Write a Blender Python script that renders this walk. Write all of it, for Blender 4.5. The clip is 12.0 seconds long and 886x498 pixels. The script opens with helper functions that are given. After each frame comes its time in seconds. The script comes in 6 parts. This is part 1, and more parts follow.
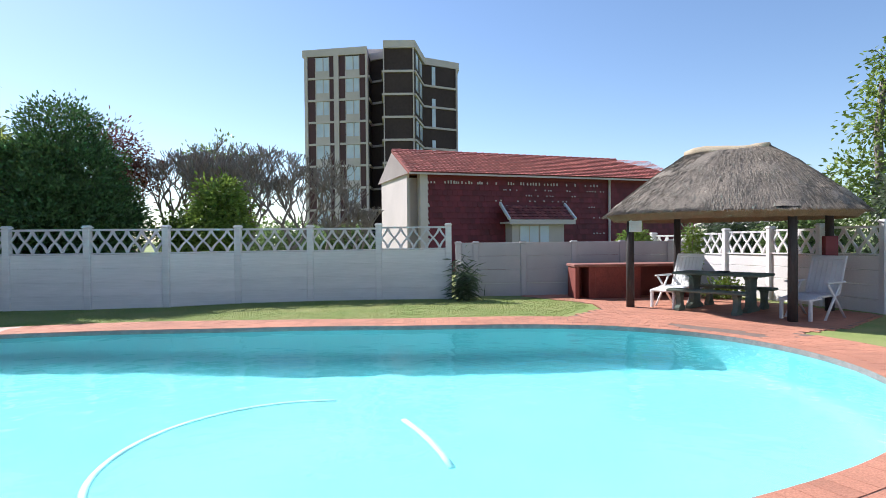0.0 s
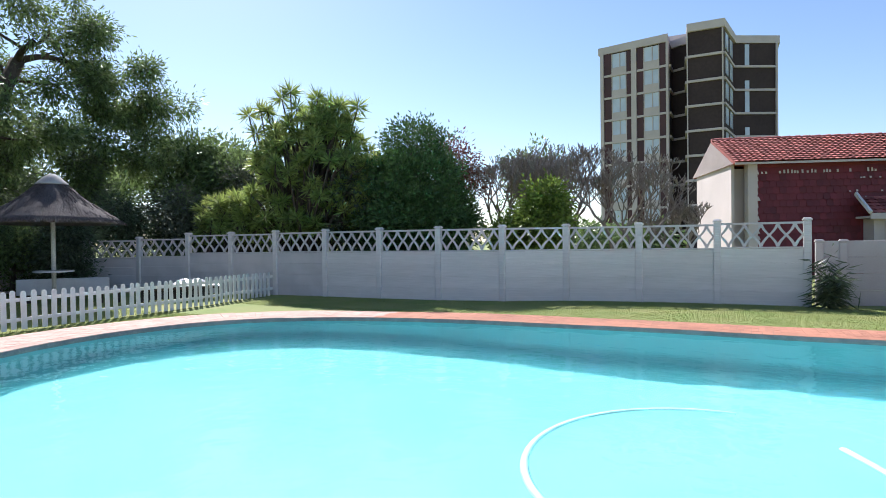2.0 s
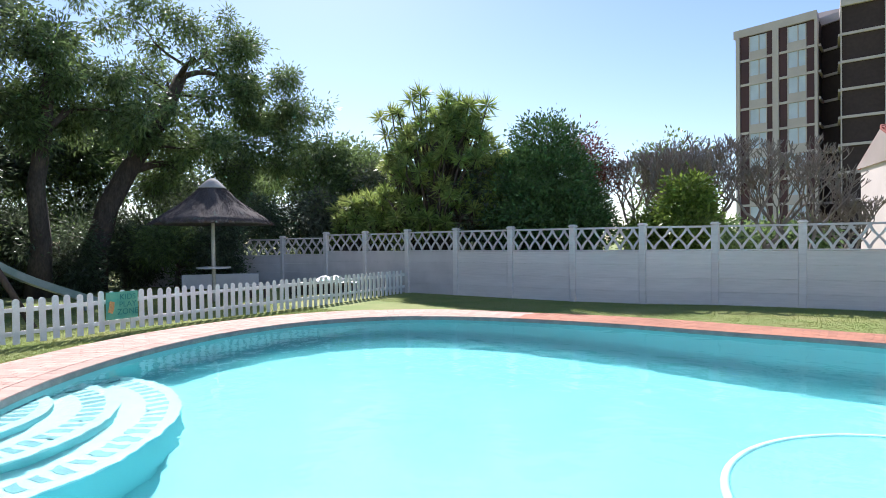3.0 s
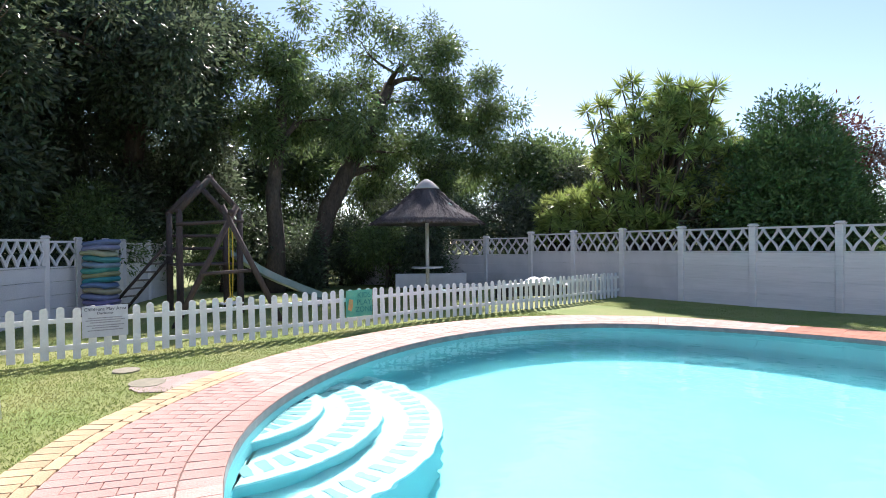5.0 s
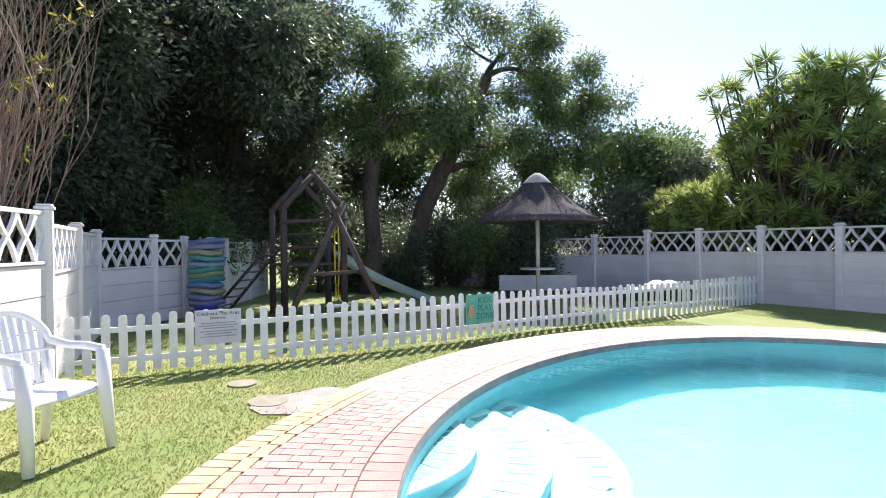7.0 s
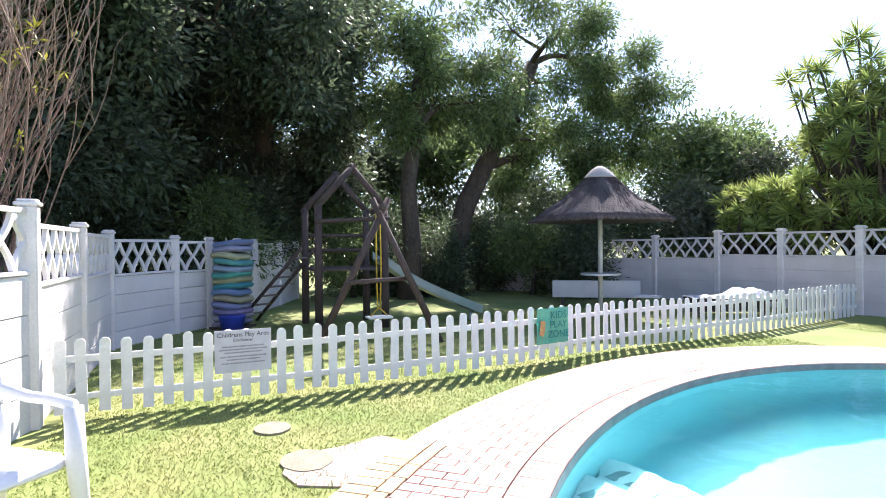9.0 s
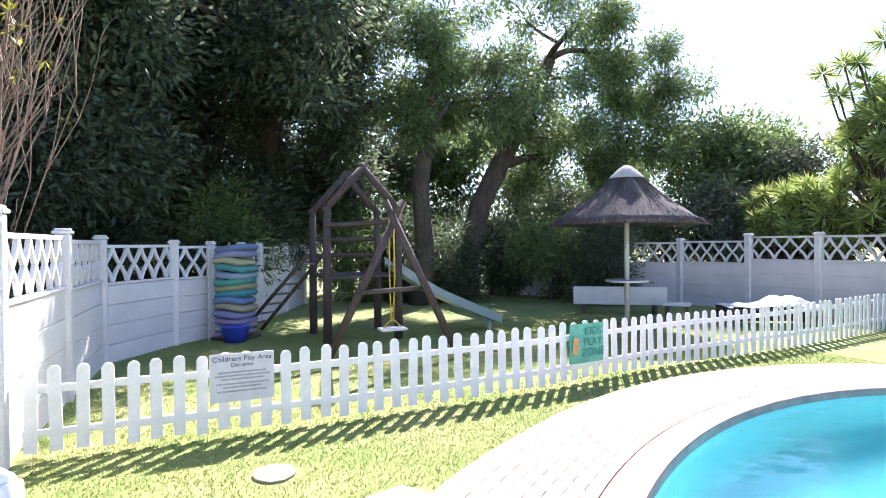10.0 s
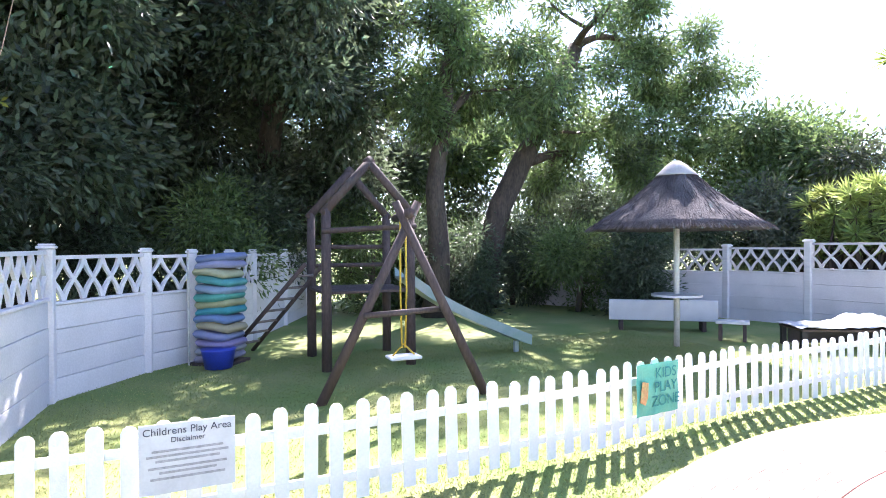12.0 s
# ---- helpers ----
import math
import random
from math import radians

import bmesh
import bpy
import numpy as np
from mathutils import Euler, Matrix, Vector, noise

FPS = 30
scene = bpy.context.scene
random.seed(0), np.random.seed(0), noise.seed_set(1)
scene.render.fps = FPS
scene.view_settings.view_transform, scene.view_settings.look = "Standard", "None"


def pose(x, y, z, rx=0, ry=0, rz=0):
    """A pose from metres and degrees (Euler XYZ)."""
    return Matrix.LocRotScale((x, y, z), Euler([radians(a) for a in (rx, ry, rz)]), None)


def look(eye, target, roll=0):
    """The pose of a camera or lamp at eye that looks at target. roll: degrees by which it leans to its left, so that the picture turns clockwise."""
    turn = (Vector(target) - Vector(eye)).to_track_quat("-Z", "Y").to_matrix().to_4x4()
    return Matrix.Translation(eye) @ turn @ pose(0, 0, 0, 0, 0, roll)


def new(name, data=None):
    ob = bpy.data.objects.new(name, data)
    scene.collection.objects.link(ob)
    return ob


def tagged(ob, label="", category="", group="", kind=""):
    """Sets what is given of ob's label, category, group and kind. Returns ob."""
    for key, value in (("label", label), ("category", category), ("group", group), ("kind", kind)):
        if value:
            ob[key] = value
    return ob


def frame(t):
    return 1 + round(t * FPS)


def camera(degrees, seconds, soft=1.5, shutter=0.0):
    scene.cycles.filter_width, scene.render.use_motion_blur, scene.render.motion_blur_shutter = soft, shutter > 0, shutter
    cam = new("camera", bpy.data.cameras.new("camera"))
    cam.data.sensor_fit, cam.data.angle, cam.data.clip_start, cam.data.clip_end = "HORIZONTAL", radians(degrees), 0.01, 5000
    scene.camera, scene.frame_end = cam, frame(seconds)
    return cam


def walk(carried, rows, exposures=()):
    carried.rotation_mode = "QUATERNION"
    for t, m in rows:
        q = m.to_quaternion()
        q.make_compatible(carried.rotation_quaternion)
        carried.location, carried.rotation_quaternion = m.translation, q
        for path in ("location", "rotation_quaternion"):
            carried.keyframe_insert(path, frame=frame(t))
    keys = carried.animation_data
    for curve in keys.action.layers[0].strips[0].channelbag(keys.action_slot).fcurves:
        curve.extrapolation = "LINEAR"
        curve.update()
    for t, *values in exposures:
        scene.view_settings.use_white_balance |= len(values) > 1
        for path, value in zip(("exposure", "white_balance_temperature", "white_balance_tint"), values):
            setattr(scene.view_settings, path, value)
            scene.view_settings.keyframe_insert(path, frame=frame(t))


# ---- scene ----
cam = camera(74.4, 12.0, soft=0.9)
METRES, EYE, TILT, LEAN, TURN = 8.0, 1.5, 0.0, 0.0, 0.0
ROWS = [
    (0.0, 0.0, 0.0, 0.0, -0.01, -1.02, 0.56),
    (0.5, -0.0203, -0.001, -0.0003, 4.78, -1.01, 0.61),
    (1.0, -0.0542, 0.0047, -0.0042, 12.46, -0.86, 0.66),
    (1.5, -0.0802, 0.0016, -0.0039, 19.66, -0.79, 0.72),
    (2.0, -0.1192, -0.0028, -0.0045, 27.7, -0.69, 0.71),
    (2.5, -0.1493, -0.0074, -0.0018, 33.23, -0.75, 0.75),
    (3.0, -0.1799, -0.0141, -0.0012, 38.85, -0.72, 0.65),
    (3.5, -0.2144, -0.0182, -0.0008, 44.13, -0.66, 0.69),
    (5.5, -0.3717, -0.0473, -0.0007, 58.76, -0.47, 0.65),
    (6.0, -0.4139, -0.0515, 0.0002, 61.05, -0.45, 0.64),
    (6.5, -0.4526, -0.0559, 0.0009, 62.3, -0.47, 0.62),
    (7.0, -0.5002, -0.0553, -0.0006, 63.34, -0.46, 0.62),
    (9.0, -0.6924, -0.0305, 0.0074, 65.95, -0.5, 0.53),
    (9.5, -0.739, -0.0222, 0.0133, 66.42, -0.54, 0.48),
    (10.0, -0.7863, -0.0123, 0.021, 66.68, -0.58, 0.46),
    (10.5, -0.8313, 0.0029, 0.0248, 66.86, -0.56, 0.43),
    (11.0, -0.8798, 0.0179, 0.028, 67.15, -0.53, 0.43),
    (11.5, -0.9272, 0.0306, 0.0319, 67.43, -0.53, 0.42),
    (12.0, -0.977, 0.0501, 0.0359, 67.75, -0.48, 0.34),
]
EXPOSURES = [(0.0, 0.80, 6050, 13), (2.0, 0.82, 6100, 15), (3.5, 0.9, 6200, 17), (5.5, 1.08, 6300, 20), (7.0, 1.27, 6350, 21), (9.5, 1.78, 6250, 22), (12.0, 2.45, 6050, 25)]
walk(cam, [(t, pose(0, 0, EYE, TILT, LEAN, TURN) @ pose(METRES * x, METRES * y, METRES * z, 90 + pitch, roll, yaw)) for t, x, y, z, yaw, pitch, roll in ROWS], EXPOSURES)

# ---- world and sun ----
SUN_EL, SUN_X, SUN_Y = radians(43), -0.788, 0.616
sun_way = Vector((SUN_X * math.cos(SUN_EL), SUN_Y * math.cos(SUN_EL), math.sin(SUN_EL)))
world = bpy.data.worlds.new("sky")
scene.world = world
world.use_nodes = True
wn, wl = world.node_tree.nodes, world.node_tree.links
sky = wn.new("ShaderNodeTexSky")
sky.sky_type = "NISHITA"
sky.sun_disc = False
sky.sun_elevation, sky.sun_rotation = SUN_EL, math.atan2(SUN_X, SUN_Y)
sky.air_density, sky.dust_density, sky.ozone_density = 1.0, 0.3, 2.4
wl.new(sky.outputs[0], wn["Background"].inputs[0])
wn["Background"].inputs[1].default_value = 0.095
sun = new("sun", bpy.data.lights.new("sun", "SUN"))
sun.data.energy, sun.data.angle, sun.data.color = 5.0, radians(0.6), (1.0, 0.95, 0.87)
sun.matrix_world = look(sun_way * 60, (0, 0, 0))


# ---- materials ----
def material(name, base, other=None, scale=6.0, rough=0.7, metal=0.0, bump=0.0, bump_scale=60.0, fine=0.25, island=0.0, random_look=0.0, translucent=0.0, sheen=None, stretch=(1, 1, 1)):
    """Principled surface: two colours mixed by large noise, fine grain on top, optional variation per piece and relief."""
    m = bpy.data.materials.new(name)
    m.use_nodes = True
    n, l = m.node_tree.nodes, m.node_tree.links
    b = n["Principled BSDF"]
    b.inputs["Roughness"].default_value, b.inputs["Metallic"].default_value = rough, metal
    co = n.new("ShaderNodeTexCoord")
    mp = n.new("ShaderNodeMapping")
    mp.inputs["Scale"].default_value = stretch
    l.new(co.outputs["Object"], mp.inputs[0])
    big = n.new("ShaderNodeTexNoise")
    big.inputs["Scale"].default_value, big.inputs["Detail"].default_value = scale, 6
    l.new(mp.outputs[0], big.inputs["Vector"])
    ramp = n.new("ShaderNodeMapRange")
    ramp.inputs[1].default_value, ramp.inputs[2].default_value = 0.35, 0.65
    l.new(big.outputs[0], ramp.inputs[0])
    mix = n.new("ShaderNodeMix")
    mix.data_type = "RGBA"
    mix.inputs[6].default_value, mix.inputs[7].default_value = (*base, 1), (*(other or [c * 0.8 for c in base]), 1)
    l.new(ramp.outputs[0], mix.inputs[0])
    grain = n.new("ShaderNodeTexNoise")
    grain.inputs["Scale"].default_value, grain.inputs["Detail"].default_value = bump_scale, 5
    l.new(mp.outputs[0], grain.inputs["Vector"])
    g2 = n.new("ShaderNodeMapRange")
    g2.inputs[1].default_value, g2.inputs[2].default_value, g2.inputs[3].default_value, g2.inputs[4].default_value = 0.3, 0.7, 1 - fine, 1 + fine
    l.new(grain.outputs[0], g2.inputs[0])
    hsv = n.new("ShaderNodeHueSaturation")
    l.new(mix.outputs[2], hsv.inputs["Color"])
    value = g2.outputs[0]
    for socket, amount in ((("Random Per Island", island), ("Random", random_look))):
        if amount:
            src = n.new("ShaderNodeNewGeometry") if socket == "Random Per Island" else n.new("ShaderNodeObjectInfo")
            r = n.new("ShaderNodeMapRange")
            r.inputs[3].default_value, r.inputs[4].default_value = 1 - amount, 1 + amount
            l.new(src.outputs[socket], r.inputs[0])
            mu = n.new("ShaderNodeMath")
            mu.operation = "MULTIPLY"
            l.new(value, mu.inputs[0]), l.new(r.outputs[0], mu.inputs[1])
            value = mu.outputs[0]
    l.new(value, hsv.inputs["Value"])
    l.new(hsv.outputs[0], b.inputs["Base Color"])
    if bump:
        bu = n.new("ShaderNodeBump")
        bu.inputs["Strength"].default_value, bu.inputs["Distance"].default_value = bump, 0.02
        l.new(grain.outputs[0], bu.inputs["Height"]), l.new(bu.outputs[0], b.inputs["Normal"])
    if translucent:
        tr = n.new("ShaderNodeBsdfTranslucent")
        l.new(hsv.outputs[0], tr.inputs[0])
        ms = n.new("ShaderNodeMixShader")
        ms.inputs[0].default_value = translucent
        l.new(b.outputs[0], ms.inputs[1]), l.new(tr.outputs[0], ms.inputs[2])
        l.new(ms.outputs[0], n["Material Output"].inputs[0])
    return m


M = dict(
    grass=material("lawn", (0.165, 0.23, 0.052), (0.26, 0.27, 0.092), 0.9, 0.95, bump=0.2, bump_scale=90, fine=0.35),
    blade=material("grass_blade", (0.20, 0.27, 0.063), (0.32, 0.325, 0.122), 1.2, 0.8, island=0.35, translucent=0.3),
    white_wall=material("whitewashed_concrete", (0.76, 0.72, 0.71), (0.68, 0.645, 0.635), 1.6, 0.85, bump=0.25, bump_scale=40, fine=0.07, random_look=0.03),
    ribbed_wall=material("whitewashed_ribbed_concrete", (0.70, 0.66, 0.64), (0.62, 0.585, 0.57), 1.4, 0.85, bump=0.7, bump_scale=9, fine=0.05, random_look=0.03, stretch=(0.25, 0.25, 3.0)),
    # same whitewash with tree shade put into its colour
    shade_toned_wall=material("shade_toned_whitewashed_concrete", (0.60, 0.56, 0.56), (0.50, 0.47, 0.47), 1.6, 0.85, bump=0.25, bump_scale=40, fine=0.08, random_look=0.04),
    grey_wall=material("grey_painted_concrete", (0.46, 0.43, 0.42), (0.40, 0.37, 0.37), 1.2, 0.85, bump=0.2, bump_scale=40, fine=0.06),
    picket=material("white_painted_timber", (0.80, 0.80, 0.78), (0.72, 0.72, 0.69), 5, 0.6, bump=0.15, bump_scale=50, fine=0.05, random_look=0.03),
    brick_pink=material("sun_bleached_brick", (0.53, 0.33, 0.275), (0.46, 0.27, 0.22), 1.5, 0.9, bump=0.4, bump_scale=70, fine=0.12, random_look=0.07),
    brick_buff=material("buff_brick", (0.58, 0.43, 0.25), (0.50, 0.36, 0.20), 2.5, 0.9, bump=0.4, bump_scale=70, fine=0.12, random_look=0.12),
    brick_red=material("red_brick_paving", (0.47, 0.205, 0.13), (0.38, 0.165, 0.105), 0.8, 0.9, bump=0.4, bump_scale=70, fine=0.2, island=0.10),
    # bleached brick, paled further to carry grazing glare in its colour
    bleached_glare_rest=material("bleached_brick_paving_with_glare", (0.58, 0.39, 0.325), (0.52, 0.335, 0.275), 2.5, 0.9, bump=0.4, bump_scale=70, fine=0.14, island=0.13),
    coping=material("weathered_pink_coping_brick", (0.51, 0.315, 0.26), (0.44, 0.26, 0.21), 2.5, 0.9, bump=0.4, bump_scale=70, fine=0.15, random_look=0.08),
    # coping beyond the near bricks, its glare likewise mixed into the colour
    coping_glare_rest=material("bleached_coping_brick_with_glare", (0.55, 0.37, 0.31), (0.48, 0.31, 0.255), 2.5, 0.9, bump=0.4, bump_scale=70, fine=0.15, island=0.12),
    braai_top=material("red_brick_slab", (0.30, 0.13, 0.10), (0.24, 0.10, 0.08), 3, 0.85, bump=0.3, fine=0.15),
    grip=material("grey_blue_step_tile", (0.11, 0.20, 0.23), (0.16, 0.26, 0.28), 6, 0.5, fine=0.1),
    braai=material("red_oxide_brickwork", (0.22, 0.05, 0.035), (0.17, 0.04, 0.03), 2.0, 0.8, bump=0.4, bump_scale=30, fine=0.15),
    joint=material("sandy_joint", (0.22, 0.15, 0.12), (0.16, 0.11, 0.09), 6, 0.95, bump=0.4),
    slab=material("pinkish_concrete_slab", (0.44, 0.34, 0.29), (0.34, 0.26, 0.22), 4, 0.9, bump=0.5, bump_scale=60, fine=0.2),
    stone=material("weathered_cement_stone", (0.31, 0.28, 0.20), (0.24, 0.22, 0.155), 6, 0.9, bump=0.5, bump_scale=60, fine=0.15),
    pool=material("pale_blue_pool_plaster", (0.27, 0.55, 0.58), (0.24, 0.52, 0.55), 0.7, 0.7, fine=0.03),
    sunlit_step=material("sun_whitened_pool_steps", (0.58, 0.66, 0.66), (0.50, 0.60, 0.61), 9, 0.7, fine=0.05),
    tile=material("waterline_tile", (0.28, 0.225, 0.21), (0.19, 0.16, 0.155), 8, 0.4, fine=0.2),
    thatch=material("weathered_grey_thatch", (0.21, 0.175, 0.14), (0.15, 0.125, 0.10), 2.2, 0.95, bump=1.0, bump_scale=34, fine=0.45, stretch=(1, 1, 0.35)),
    thatch_cut=material("straw_thatch_underside", (0.20, 0.125, 0.07), (0.15, 0.095, 0.055), 5, 0.95, bump=0.9, bump_scale=50, fine=0.3),
    thatch_dark=material("dark_brown_thatch", (0.10, 0.082, 0.08), (0.075, 0.06, 0.06), 2.5, 0.95, bump=1.0, bump_scale=40, fine=0.4, stretch=(1, 1, 0.35)),
    cement=material("grey_cement_cap", (0.42, 0.40, 0.37), (0.36, 0.33, 0.31), 5, 0.9, bump=0.3, fine=0.1),
    thatch_strand=material("loose_thatch_straw", (0.25, 0.21, 0.17), (0.16, 0.135, 0.11), 2.0, 0.95, island=0.5, fine=0.1),
    dark_strand=material("loose_dark_straw", (0.11, 0.09, 0.088), (0.08, 0.065, 0.065), 2.0, 0.95, island=0.5, fine=0.1),
    hose=material("pale_hose", (0.78, 0.86, 0.86), None, 5, 0.5, fine=0.03),
    straw=material("pale_straw_ridge", (0.50, 0.40, 0.28), (0.42, 0.33, 0.22), 5, 0.95, bump=0.8, bump_scale=50, fine=0.25),
    pole_dark=material("creosoted_pole", (0.045, 0.035, 0.035), (0.03, 0.025, 0.025), 6, 0.8, bump=0.4, bump_scale=40, stretch=(1, 1, 0.2)),
    pole_grey=material("weathered_dark_timber", (0.085, 0.06, 0.052), (0.06, 0.042, 0.037), 4, 0.85, bump=0.4, bump_scale=40, stretch=(1, 1, 0.3)),
    pole_light=material("painted_steel_pole", (0.55, 0.53, 0.48), None, 5, 0.5),
    plastic=material("white_plastic", (0.82, 0.82, 0.81), (0.78, 0.78, 0.77), 4, 0.35, fine=0.03),
    shade_toned_plastic=material("shade_toned_white_plastic", (0.62, 0.60, 0.62), (0.55, 0.53, 0.55), 4, 0.5, fine=0.05),
    picnic=material("mossy_green_concrete", (0.12, 0.155, 0.125), (0.09, 0.12, 0.095), 4, 0.85, bump=0.4, fine=0.2),
    white_table=material("white_table_laminate", (0.55, 0.56, 0.59), (0.48, 0.49, 0.53), 3, 0.4, fine=0.06),
    black=material("black_rubber", (0.02, 0.02, 0.022), None, 5, 0.6),
    yellow=material("yellow_rope", (0.60, 0.42, 0.04), (0.50, 0.33, 0.03), 20, 0.7),
    slide=material("faded_green_slide_plastic", (0.20, 0.30, 0.28), (0.30, 0.36, 0.36), 3, 0.35, fine=0.06),
    blue=material("bright_blue_plastic", (0.03, 0.06, 0.45), None, 4, 0.45),
    sign=material("white_sign_board", (0.60, 0.60, 0.63), (0.52, 0.52, 0.56), 6, 0.5, fine=0.04),
    sign_bar=material("grey_sign_print", (0.36, 0.35, 0.38), None, 6, 0.6),
    ink=material("dark_sign_lettering", (0.05, 0.05, 0.08), None, 6, 0.6),
    green=material("green_banner", (0.06, 0.36, 0.27), (0.14, 0.44, 0.28), 5, 0.6, fine=0.08),
    orange=material("orange_banner_patch", (0.55, 0.26, 0.10), (0.45, 0.35, 0.12), 14, 0.6),
    teal=material("teal_banner_lettering", (0.01, 0.22, 0.20), None, 5, 0.6),
    bark=material("dark_bark", (0.10, 0.075, 0.055), (0.06, 0.045, 0.035), 4, 0.95, bump=0.9, bump_scale=22, fine=0.3, stretch=(1, 1, 0.4)),
    twig=material("pale_grey_bark", (0.25, 0.21, 0.18), (0.17, 0.14, 0.12), 5, 0.9, bump=0.3, fine=0.2),
    twig_brown=material("brown_twig", (0.27, 0.19, 0.15), (0.18, 0.12, 0.09), 5, 0.9, bump=0.3, fine=0.2),
    leaf_deep=material("deep_green_leaf", (0.085, 0.125, 0.063), (0.11, 0.135, 0.082), 0.8, 0.3, island=0.5, translucent=0.5),
    leaf_mid=material("mid_green_leaf", (0.125, 0.19, 0.062), (0.165, 0.225, 0.085), 0.7, 0.32, island=0.5, translucent=0.5),
    leaf_cone=material("dense_shrub_leaf", (0.06, 0.13, 0.036), (0.085, 0.155, 0.045), 0.9, 0.5, island=0.4, translucent=0.2),
    leaf_light=material("light_green_leaf", (0.14, 0.22, 0.035), (0.19, 0.26, 0.05), 1.2, 0.45, island=0.4, translucent=0.35),
    leaf_strap=material("strap_leaf", (0.23, 0.33, 0.09), (0.33, 0.38, 0.11), 0.7, 0.4, island=0.4, translucent=0.5),
    leaf_grey=material("dusty_grey_green_leaf", (0.10, 0.12, 0.07), (0.13, 0.14, 0.09), 0.9, 0.6, island=0.4, translucent=0.25),
    leaf_red=material("rusty_red_leaf", (0.16, 0.045, 0.03), (0.12, 0.05, 0.03), 0.9, 0.6, island=0.4, translucent=0.25),
    leaf_yellow=material("yellowing_leaf", (0.36, 0.32, 0.04), (0.25, 0.28, 0.05), 4, 0.5, island=0.3, translucent=0.4),
    cream=material("cream_render", (0.58, 0.50, 0.48), (0.51, 0.44, 0.42), 0.5, 0.85, fine=0.06),
    brown_panel=material("dark_brown_facing_brick", (0.055, 0.035, 0.033), (0.045, 0.028, 0.028), 0.4, 0.85, fine=0.12, bump_scale=3),
    plum=material("plum_brown_cladding", (0.085, 0.035, 0.04), (0.065, 0.03, 0.034), 0.4, 0.7, fine=0.1),
    roof_tile=material("terracotta_roof_tile", (0.42, 0.125, 0.10), (0.30, 0.085, 0.07), 1.2, 0.8, island=0.35, fine=0.15),
    oxblood=material("oxblood_hung_tile", (0.15, 0.016, 0.024), (0.125, 0.015, 0.021), 1.0, 0.6, island=0.25, fine=0.1),
    curtain=material("pale_curtain_behind_glass", (0.60, 0.66, 0.76), (0.50, 0.56, 0.66), 0.6, 0.25, fine=0.05),
    wire=material("galvanised_wire", (0.35, 0.34, 0.33), None, 5, 0.4, metal=0.8),
    soil=material("bare_soil", (0.13, 0.09, 0.06), (0.09, 0.065, 0.045), 3, 0.95, bump=0.5, fine=0.2),
)


def water_material():
    m = bpy.data.materials.new("pool_water")
    m.use_nodes = True
    n, l = m.node_tree.nodes, m.node_tree.links
    n.remove(n["Principled BSDF"])
    co, wave, bump = n.new("ShaderNodeTexCoord"), n.new("ShaderNodeTexNoise"), n.new("ShaderNodeBump")
    wave.inputs["Scale"].default_value, wave.inputs["Detail"].default_value = 3.0, 2
    bump.inputs["Strength"].default_value, bump.inputs["Distance"].default_value = 0.3, 0.05
    l.new(co.outputs["Object"], wave.inputs["Vector"]), l.new(wave.outputs[0], bump.inputs["Height"])
    through_water, gloss = n.new("ShaderNodeBsdfRefraction"), n.new("ShaderNodeBsdfGlossy")
    through_water.inputs["Color"].default_value = (0.66, 0.98, 1.0, 1)
    through_water.inputs["IOR"].default_value, through_water.inputs["Roughness"].default_value = 1.33, 0.0
    gloss.inputs["Roughness"].default_value = 0.03
    fres, half, mix = n.new("ShaderNodeFresnel"), n.new("ShaderNodeMath"), n.new("ShaderNodeMixShader")
    fres.inputs["IOR"].default_value = 1.33
    half.operation, half.inputs[1].default_value = "MULTIPLY", 0.85
    l.new(fres.outputs[0], half.inputs[0]), l.new(half.outputs[0], mix.inputs[0])
    l.new(through_water.outputs[0], mix.inputs[1]), l.new(gloss.outputs[0], mix.inputs[2])
    for node in (through_water, gloss):
        l.new(bump.outputs[0], node.inputs["Normal"])
    l.new(mix.outputs[0], n["Material Output"].inputs[0])
    return m


M["water"] = water_material()


# ---- mesh helpers ----
def part(name, bm, mat, parent=None, label="", smooth=False):
    """Link a bmesh as one mesh object, under parent if there is one."""
    me = bpy.data.meshes.new(name)
    if smooth:
        for f in bm.faces:
            f.smooth = True
    bm.to_mesh(me)
    bm.free()
    me.materials.append(M[mat])
    ob = new(name, me)
    if parent:
        ob.parent = parent
    if label:
        ob["label"] = label
    return ob


def empty(name, m, label, category, group="", kind=""):
    ob = new(name)
    ob.empty_display_size = 0.1
    ob.matrix_world = m
    return tagged(ob, label, category, group, kind)


def box(bm, x0, x1, y0, y1, z0, z1, m=None, bevel=0.0):
    made = bmesh.ops.create_cube(bm, size=1, matrix=Matrix.Translation(((x0 + x1) / 2, (y0 + y1) / 2, (z0 + z1) / 2)) @ Matrix.Diagonal((x1 - x0, y1 - y0, z1 - z0, 1)))
    vs = made["verts"]
    if bevel:
        es = list({e for v in vs for e in v.link_edges})
        r = bmesh.ops.bevel(bm, geom=es, offset=bevel, segments=1, affect="EDGES")
        vs = list({v for f in r["faces"] for v in f.verts} | {v for v in vs if v.is_valid})
    if m is not None:
        bmesh.ops.transform(bm, matrix=m, verts=vs)
    return bm


